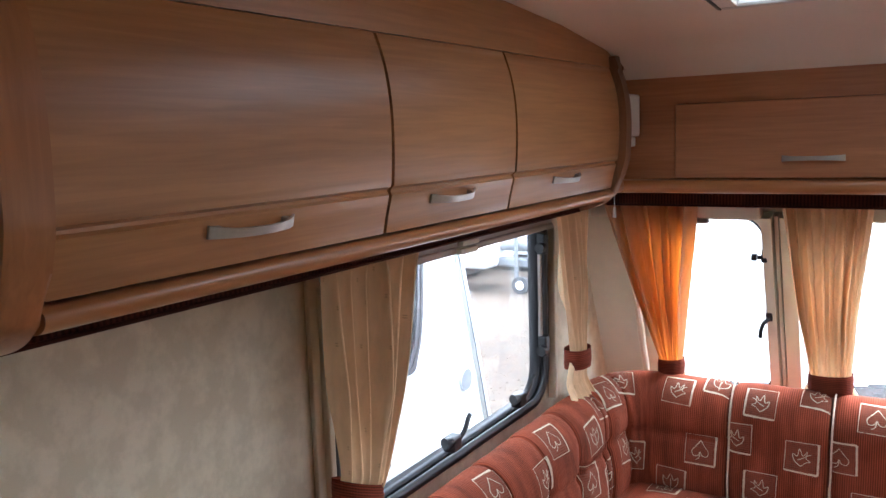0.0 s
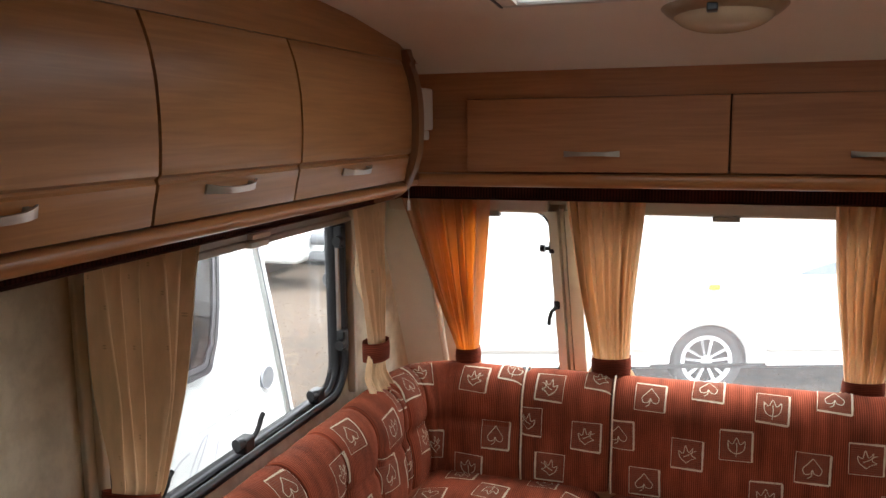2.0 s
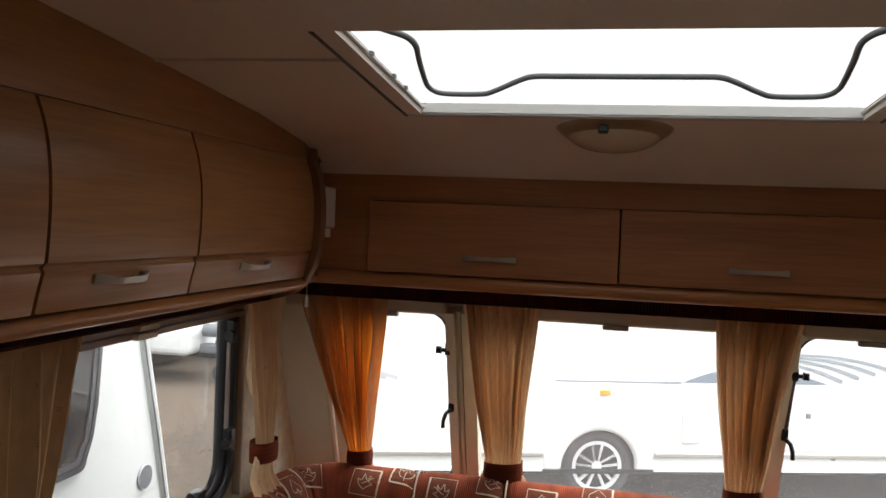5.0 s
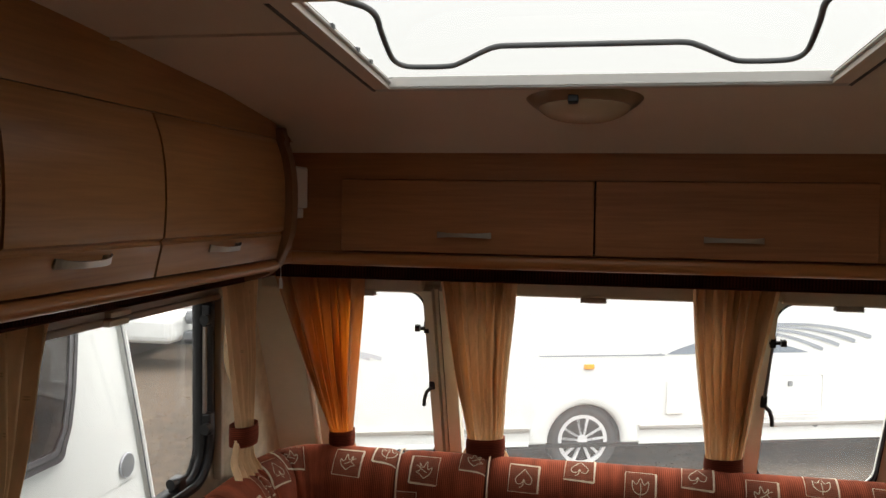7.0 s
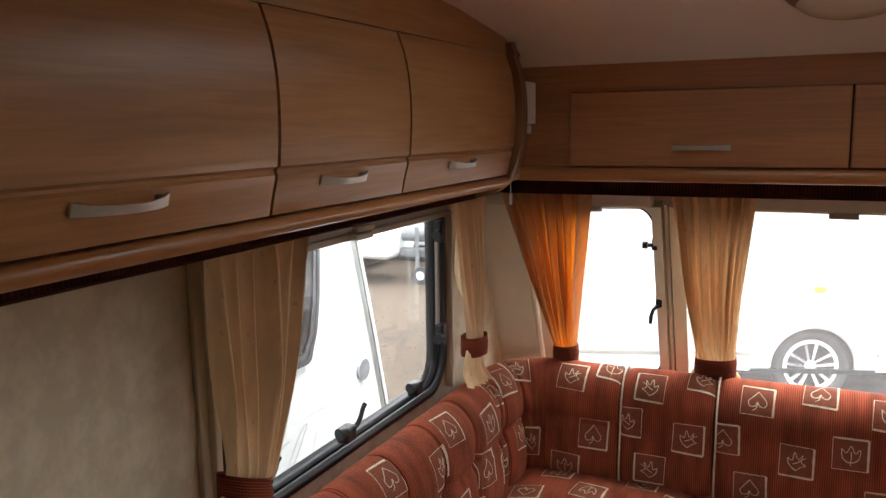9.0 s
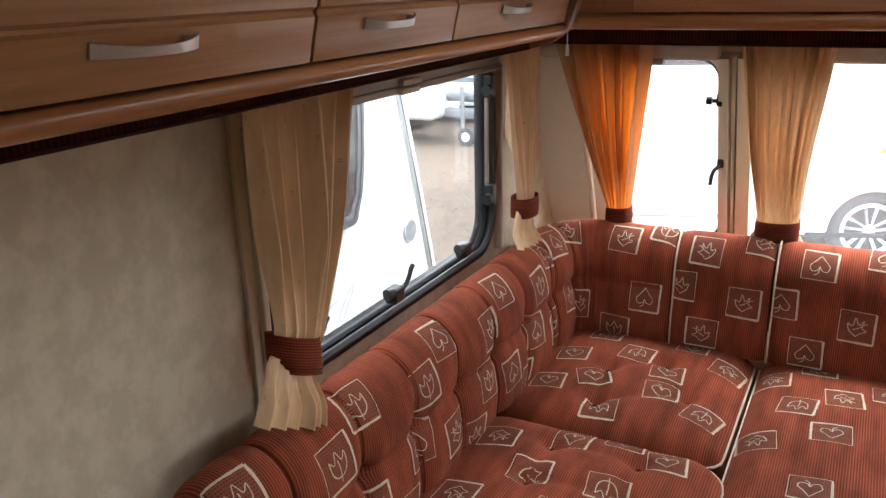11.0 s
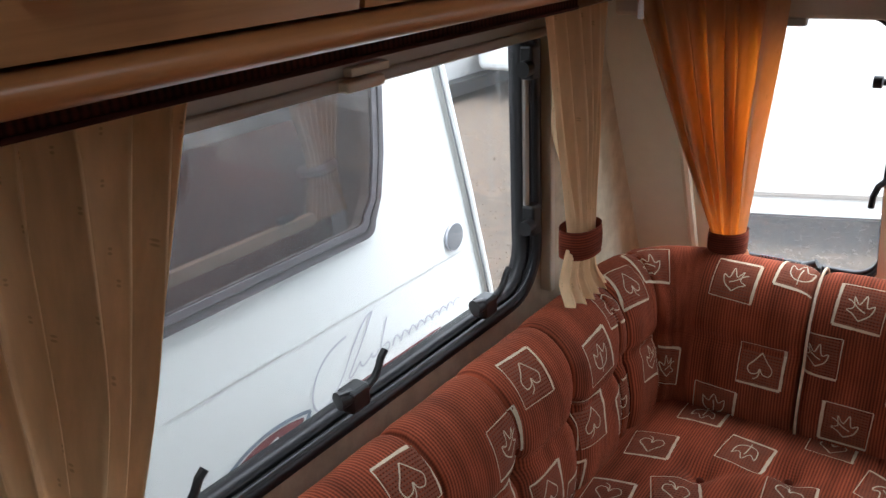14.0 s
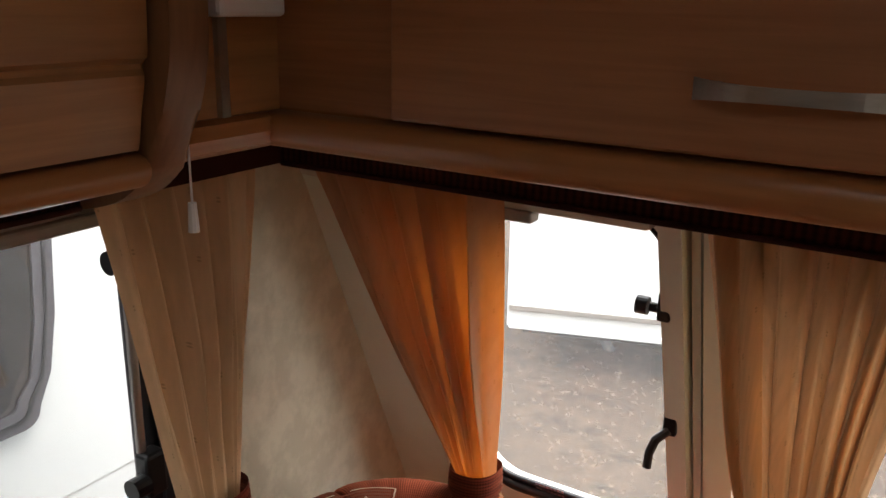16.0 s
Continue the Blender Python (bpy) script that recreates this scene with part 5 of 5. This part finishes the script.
def front_caravan():
    c = thing("caravan", "white parked touring caravan with alloy wheel and slate blue decals", "caravan", Matrix.Translation((-0.05, 5.63, -0.036)) @ pose(0, 0, 0, 0, 0, 18.5))
    side = lambda p, d: (p[0], -d, p[1])
    arch = [(0.262 * math.cos(a), 0.055 + 0.255 * math.sin(a)) for a in lin(math.pi, 0, 25)]
    outer = [(-1.98, 0.03), (-0.262, 0.03)] + arch[1:-1] + [(0.262, 0.03), (3.2, 0.03), (3.35, 0.3), (3.2, 1.7), (2.7, 2.10), (-1.7, 2.10), (-2.0, 1.6)]
    wins = [round_rect(-1.75, -0.9, 1.05, 1.62, 0.08), round_rect(-0.35, 0.55, 1.05, 1.62, 0.08), round_rect(1.7, 2.8, 1.0, 1.62, 0.08)]
    part("side_wall", holed_bm(outer, wins, side, 0.0, -0.04), PAINT, c, "white side wall")
    part("far_shell", box_bm((-1.95, 0.10, 0.06), (3.2, 2.1, 2.08), 0.05), PAINT, c, "white body")
    for w in wins:
        wd = part("window", sheet_bm(w, side, 0.006), TINTED, c, "smoked acrylic window")
    lip = bmesh.new()
    rows = []
    for a in lin(math.pi, 0, 33):
        rows.append([lip.verts.new((r * math.cos(a), y, 0.045 + 0.975 * r * math.sin(a))) for r, y in ((0.255, 0.01), (0.258, -0.020), (0.275, -0.030), (0.33, -0.030), (0.36, -0.020), (0.372, 0.0))])
    for p, q in zip(rows, rows[1:]):
        for k in range(5):
            lip.faces.new((p[k], p[k + 1], q[k + 1], q[k]))
    part("wheel_lip", lip, PAINT, c, "moulded white wheel arch", True)
    # black box that puts the shade inside the wheel arch
    part("arch_shade", box_bm((-0.40, 0.03, 0.0), (0.40, 0.40, 0.42)), BLACK, c)
    wheel(c, 0.0, 0.045, 0.03)
    for u0, u1 in ((-1.97, -0.38), (0.38, 3.15)):
        part("trim_rail", box_bm((u0, -0.022, 0.118), (u1, 0.0, 0.150), 0.006), ALU, c, "grey side rail")
        part("skirt", box_bm((u0, -0.010, 0.018), (u1, 0.004, 0.045), 0.004), PAINT_RIB, c)
    part("chassis", box_bm((-1.8, 0.5, -0.08), (2.9, 0.6, 0.06)), CHASSIS, c, "grey steel chassis")
    # floor pan in black, so its colour carries the shade under the body
    part("floor_pan", box_bm((-1.9, 0.004, 0.0), (3.2, 2.1, 0.028)), BLACK, c)
    for u in (-1.6, 2.6):
        part("corner_steady", cyl_bm((u, 0.35, 0.04), (u + 0.15, 0.35, GROUND), 0.025), CHASSIS, c)
    part("side_marker", box_bm((-0.01, -0.014, 0.528), (0.06, 0.0, 0.562), 0.004), AMBER, c, "amber side marker lamp")
    part("vent_cover", box_bm((0.57, -0.020, 0.215), (0.69, 0.0, 0.445), 0.008), PLASTIC_WHITE, c, "cream fridge vent cover")
    h = part("hatch", box_bm((1.225, -0.016, 0.200), (1.70, 0.0, 0.475), 0.02, 4), PAINT, c, "white service hatch")
    part("hatch_lock", box_bm((1.44, -0.030, 0.395), (1.47, -0.016, 0.43), 0.003), CHASSIS, h)
    part("hatch_frame", ring_bm(round_rect(1.20, 1.725, 0.175, 0.50, 0.03), round_rect(1.235, 1.69, 0.21, 0.465, 0.02), side, 0.012, 0.0), PLASTIC_WHITE, c)
    part("socket", cyl_bm((1.66, -0.012, 0.125), (1.66, 0.0, 0.125), 0.022), CHASSIS, c)
    part("stripe", ribbon_strip([(-0.32, 0.618), (0.55, 0.618)], 0.008, 0.010, side, 0.003), DECAL_GREY, c, "thin slate stripe")
    for k, u in enumerate((0.40, 0.48)):
        part("stripe_tick", ribbon_strip([(u, 0.615), (u + 0.05, 0.625)], 0.010, 0.014, side, 0.0045), DECAL_GREY, c)
    part("swoosh_panel", sheet_bm([(0.56, 0.622)] + bow((0.60, 0.64), (0.85, 0.74), (1.10, 0.735)) + bow((1.16, 0.73), (1.4, 0.69), (1.60, 0.625)), side, 0.004), DECAL_BLUE, c, "slate blue decal wedge")
    for k in range(4):
        part("swoosh", ribbon_strip(bow((0.95 + 0.06 * k, 0.775 + 0.012 * k), (1.35 + 0.10 * k, 0.80 + 0.02 * k), (1.70 + 0.12 * k, 0.645 + 0.028 * k)), 0.012, 0.026, side, 0.0055 + 0.0012 * k), DECAL_GREY, c, "curved slate decal stripe")
    for k in range(4):
        part("swoosh", ribbon_strip(bow((-1.86 + 0.03 * k, 0.675 + 0.006 * k), (-1.69 + 0.05 * k, 0.68), (-1.58 + 0.075 * k, 0.615)), 0.010, 0.026, side, 0.004 + 0.001 * k), DECAL_SILVER, c, "curved slate decal stripe")


def left_caravan():
    c = thing("caravan", "white touring caravan parked close alongside with a smoked window", "caravan", Matrix.Translation((-1.605, 0, 0)) @ pose(0, 0, 0, 0, 0, 90))
    # local x runs forward along its side, local -y faces the viewer
    side = lambda p, d: (p[0], -d, p[1])
    rail = [(2.997, 0.02), (2.917, 0.30), (2.874, 0.47), (2.797, 0.76), (2.686, 1.14), (2.50, 1.68), (2.35, 2.1)]
    edge = [(x + 0.022, z) for x, z in rail]
    outer = [(-2.2, 0.02)] + edge + [(-2.2, 2.1)]
    def pane_loop(g, r):
        """The window's outline, drawn in by g: its front edge leans and bows."""
        low = [(2.385 - g - r + r * math.sin(a), 0.765 + g + r - r * math.cos(a)) for a in lin(0, math.pi / 2, 6)]
        up = [(2.414 - g, 0.86), (2.436 - g, 0.97), (2.448 - g, 1.12), (2.449 - g, 1.26), (2.432 - g, 1.345 - g), (2.38 - g, 1.37 - g)]
        return [(0.95 + g, 0.765 + g)] + low + up + [(0.95 + g, 1.37 - g)]
    part("side_wall", holed_bm(outer, [pane_loop(0.02, 0.03)], side, 0.0, -0.04), PAINT_SIDE, c, "white ribbed side wall")
    part("far_shell", box_bm((-2.1, 0.62, 0.02), (2.30, 2.1, 2.08), 0.05), PAINT, c, "white body")
    part("roof", box_bm((-2.15, 0.042, 2.062), (2.30, 0.70, 2.098)), PAINT, c, "white roof panel")
    part("floor_pan", box_bm((-2.15, 0.042, 0.02), (2.85, 0.70, 0.06)), CHASSIS, c, "dark floor pan")
    part("front_bulkhead", box_bm((2.52, 0.042, 0.062), (2.55, 0.66, 1.60)), PAINT, c, "white front panel")
    part("rear_bulkhead", box_bm((-2.14, 0.042, 0.062), (-2.11, 0.66, 2.06)), PAINT, c, "white rear panel")
    w = new("window")
    w.parent = c
    w["label"] = "smoked acrylic window with grey edge"
    part("pane", sheet_bm(pane_loop(0.012, 0.035), side, 0.012), SMOKED, w).visible_shadow = False
    part("inner_seat_back", prism_bm(spline([(0.16, 0.55), (0.13, 0.80), (0.12, 0.92), (0.15, 1.0), (0.21, 1.04), (0.28, 1.02), (0.31, 0.94), (0.32, 0.70), (0.33, 0.55)], 3), 0, 0.6, 2.38), UPHOLSTERY, w, "rust backrest inside", "angle")
    def hang(x0, x1, y, pinch):
        def f(u, v):
            k = 1 - pinch * math.exp(-((v - 0.76) / 0.22) ** 2)
            mid = (x0 + x1) / 2
            return (mid + (x1 - x0) * (u - 0.5) * k, y + 0.014 * math.cos(u * 50 + 2 * v), 1.38 - 0.56 * v)
        return surf_bm(f, lin(0, 1, 91), lin(0, 1, 24))[0]
    part("inner_curtain", hang(2.23, 2.40, 0.085, 0.45), CURTAIN, w, "cream curtain inside", True)
    part("inner_tieback", tube_bm([(2.300 + 0.050 * math.cos(a), 0.085 + 0.024 * math.sin(a), 0.950) for a in lin(0, 2 * math.pi, 21)[:-1]], 0.012, 8, closed=True), CORD_BAND, w, "rust tieback inside")
    part("pane_edge", ring_bm(pane_loop(0.0, 0.035), pane_loop(0.040, 0.02), side, 0.016, 0.004), mat("grey_acrylic_edge", (0.085, 0.08, 0.09), 0.25, vary=0.15), w)
    part("pane_groove", ring_bm(pane_loop(0.016, 0.03), pane_loop(0.022, 0.03), side, 0.0185, 0.0165), BLACK, w)
    part("inner_rail", box_bm((0.97, 0.030, 0.838), (2.22, 0.048, 0.866)), mat("tan_blind_rail", (0.62, 0.50, 0.36), 0.5, vary=0.1), w, "cream blind rail seen through the pane")
    for a in (1.18, 1.66, 2.10):
        part("pane_catch", box_bm((a, 0.016, 0.875), (a + 0.05, 0.034, 0.89), 0.004), BLACK, w, "black window catch inside")
    part("panel_seam", ribbon_strip([(-2.1, 0.580), (2.82, 0.580)], 0.0026, 0.0026, side, 0.002), ALU, c, "thin panel joint")
    part("edge_rail", tube_bm([side(p, 0.004) for p in rail], 0.013, 8), ALU, c, "grey corner rail", True)
    part("edge_bead", tube_bm([side((p[0] + 0.024, p[1]), 0.004) for p in rail], 0.009, 8), PAINT, c, "white corner rail", True)
    part("edge_insert", tube_bm([side((p[0] - 0.004, p[1]), 0.016) for p in rail], 0.0032, 6), CHASSIS, c, "grey rail insert", True)
    nose = bmesh.new()
    prev = None
    for p in edge:
        k = 0.02 + 0.075 * max(0.0, p[1] - 0.25)
        cur = [nose.verts.new(side(p, 0.0)), nose.verts.new((p[0] + k, 0.05, p[1])), nose.verts.new((p[0] + 1.6 * k, 0.30, p[1])), nose.verts.new((p[0] + 1.6 * k, 2.0, p[1]))]
        if prev:
            for q in range(3):
                nose.faces.new((prev[q], prev[q + 1], cur[q + 1], cur[q]))
        prev = cur
    part("nose", nose, PAINT, c, "white front panel", True)
    part("round_vent", cyl_bm(side((2.731, 0.640), 0.010), side((2.731, 0.640), -0.002), 0.040, 0.042, 28), CHASSIS, c, "round grey vent cap")
    part("round_vent_ring", tube_bm([(2.731 + 0.041 * math.cos(a), -0.006, 0.640 + 0.041 * math.sin(a)) for a in lin(0, 2 * math.pi, 25)[:-1]], 0.0035, 6, closed=True), DECAL_SILVER, c)
    # flowing script flourish, drawn as plain strokes
    strokes = [
        bow((2.250, 0.532), (2.135, 0.520), (2.112, 0.425)) + bow((2.112, 0.425), (2.105, 0.355), (2.175, 0.385))[1:] + bow((2.175, 0.385), (2.225, 0.42), (2.262, 0.485))[1:],
        bow((2.262, 0.485), (2.325, 0.565), (2.352, 0.558)) + bow((2.352, 0.558), (2.33, 0.52), (2.246, 0.420))[1:] + bow((2.246, 0.420), (2.24, 0.395), (2.292, 0.440))[1:],
        bow((2.292, 0.440), (2.290, 0.405), (2.335, 0.437)), bow((2.337, 0.443), (2.335, 0.412), (2.368, 0.440)),
        bow((2.409, 0.518), (2.385, 0.465), (2.369, 0.425)), bow((2.369, 0.425), (2.395, 0.405), (2.412, 0.430)) + bow((2.412, 0.430), (2.412, 0.452), (2.385, 0.440))[1:],
    ]
    x = 2.425
    for k in range(9):
        d = 0.036
        strokes.append(bow((x, 0.422), (x + d * 0.45, 0.470 - 0.002 * k), (x + d, 0.424 + 0.001 * k)))
        x += d
    for k, st in enumerate(strokes):
        part("script_stroke", ribbon_strip(st, 0.0075, 0.0045, side, 0.003 + 0.0006 * (k % 2)), DECAL_SILVER, c, "silver script flourish")
    part("underline", ribbon_strip([(2.198, 0.380), (2.645, 0.382)], 0.007, 0.005, side, 0.003), DECAL_RED, c)
    part("crest_border", ribbon_strip(bow((1.80, 0.352), (1.93, 0.440), (2.098, 0.396)), 0.010, 0.010, side, 0.0042), DECAL_BLUE, c, "slate blue emblem border")
    part("crest", sheet_bm(bow((1.82, 0.35), (1.93, 0.425), (2.075, 0.390)) + bow((2.075, 0.382), (1.95, 0.29), (1.82, 0.34)), side, 0.003), DECAL_RED, c, "maroon and white oval emblem")
    part("crest_ring", ribbon_strip(bow((2.098, 0.396), (2.06, 0.33), (1.93, 0.29)), 0.012, 0.012, side, 0.0042), DECAL_BLUE, c)
    for k, (a, z) in enumerate(((1.96, 0.375), (1.99, 0.352))):
        part("crest_bar", ribbon_strip([(a - 0.05, z - 0.012), (a + 0.03, z + 0.004)], 0.014, 0.014, side, 0.0045 + 0.0005 * k), PAINT, c)
    part("under_tray", box_bm((-2.1, 0.0, -0.02), (2.80, 2.1, 0.02)), BLACK, c)
    part("side_skirt", box_bm((-2.1, 0.03, GROUND), (1.9, 0.06, 0.02)), CHASSIS, c)
    return c


def far_caravan():
    c = thing("caravan", "white touring caravan in the distance with its tow hitch forward", "caravan", Matrix.Translation((-5.40, 7.38, 0)))
    body = [(-3.5, -0.02), (0.15, -0.02), (0.36, 0.5), (0.22, 1.5), (-0.2, 2.1), (-3.5, 2.1)]
    part("body", prism_bm(body, 1, 0.0, 2.1, 0.04), PAINT, c, "white body")
    # solid black block: chassis and the shade below the body in one
    part("chassis", box_bm((-3.4, 0.1, -0.16), (0.3, 2.0, -0.025)), BLACK, c)
    part("drawbar", box_bm((0.25, 0.98, 0.06), (1.5, 1.12, 0.16), 0.02), CHASSIS, c, "grey drawbar")
    part("hitch_cover", box_bm((0.30, 0.7, 0.05), (1.0, 1.4, 0.36), 0.08, 3), PAINT, c, "white drawbar cover")
    part("coupling", cyl_bm((1.02, 1.05, 0.31), (1.56, 1.05, 0.31), 0.075), CHASSIS, c, "grey coupling head")
    part("hand_brake", tube_bm([(0.6, 0.95, 0.36), (0.85, 0.95, 0.47), (1.15, 0.95, 0.50)], 0.022), PLASTIC_WHITE, c)
    j = new("jockey_wheel")
    j.parent = c
    j.matrix_local = Matrix.Translation((1.25, 0.92, 0))
    part("jockey_post", cyl_bm((0, 0, -0.10), (0, 0, 0.42), 0.024), CHASSIS, j)
    part("jockey_tyre", cyl_bm((0.05, -0.03, GROUND + 0.10), (0.05, 0.03, GROUND + 0.10), 0.10, seg=24), TYRE, j, "small black jockey tyre")
    part("jockey_hub", cyl_bm((0.05, -0.034, GROUND + 0.10), (0.05, 0.034, GROUND + 0.10), 0.05, seg=20), ALLOY, j)


def rear_caravan():
    c = thing("caravan", "white touring caravan parked at the back of the yard", "caravan", Matrix.Translation((-6.2, 9.6, 0)))
    body = [(-3.5, 0.0), (4.2, 0.0), (4.4, 0.5), (4.2, 1.6), (3.8, 2.1), (-3.5, 2.1)]
    part("body", prism_bm(body, 1, 0.0, 2.1, 0.04), PAINT, c, "white body")
    # black down to the ground, filling in the shade beneath this body
    part("chassis", box_bm((-3.4, 0.1, GROUND), (4.0, 2.0, -0.01)), BLACK, c)
    part("stripe", box_bm((-3.4, -0.006, 0.30), (4.2, 0.0, 0.36)), DECAL_BLUE, c)


rear_caravan()
front_caravan()
left_caravan()
far_caravan()
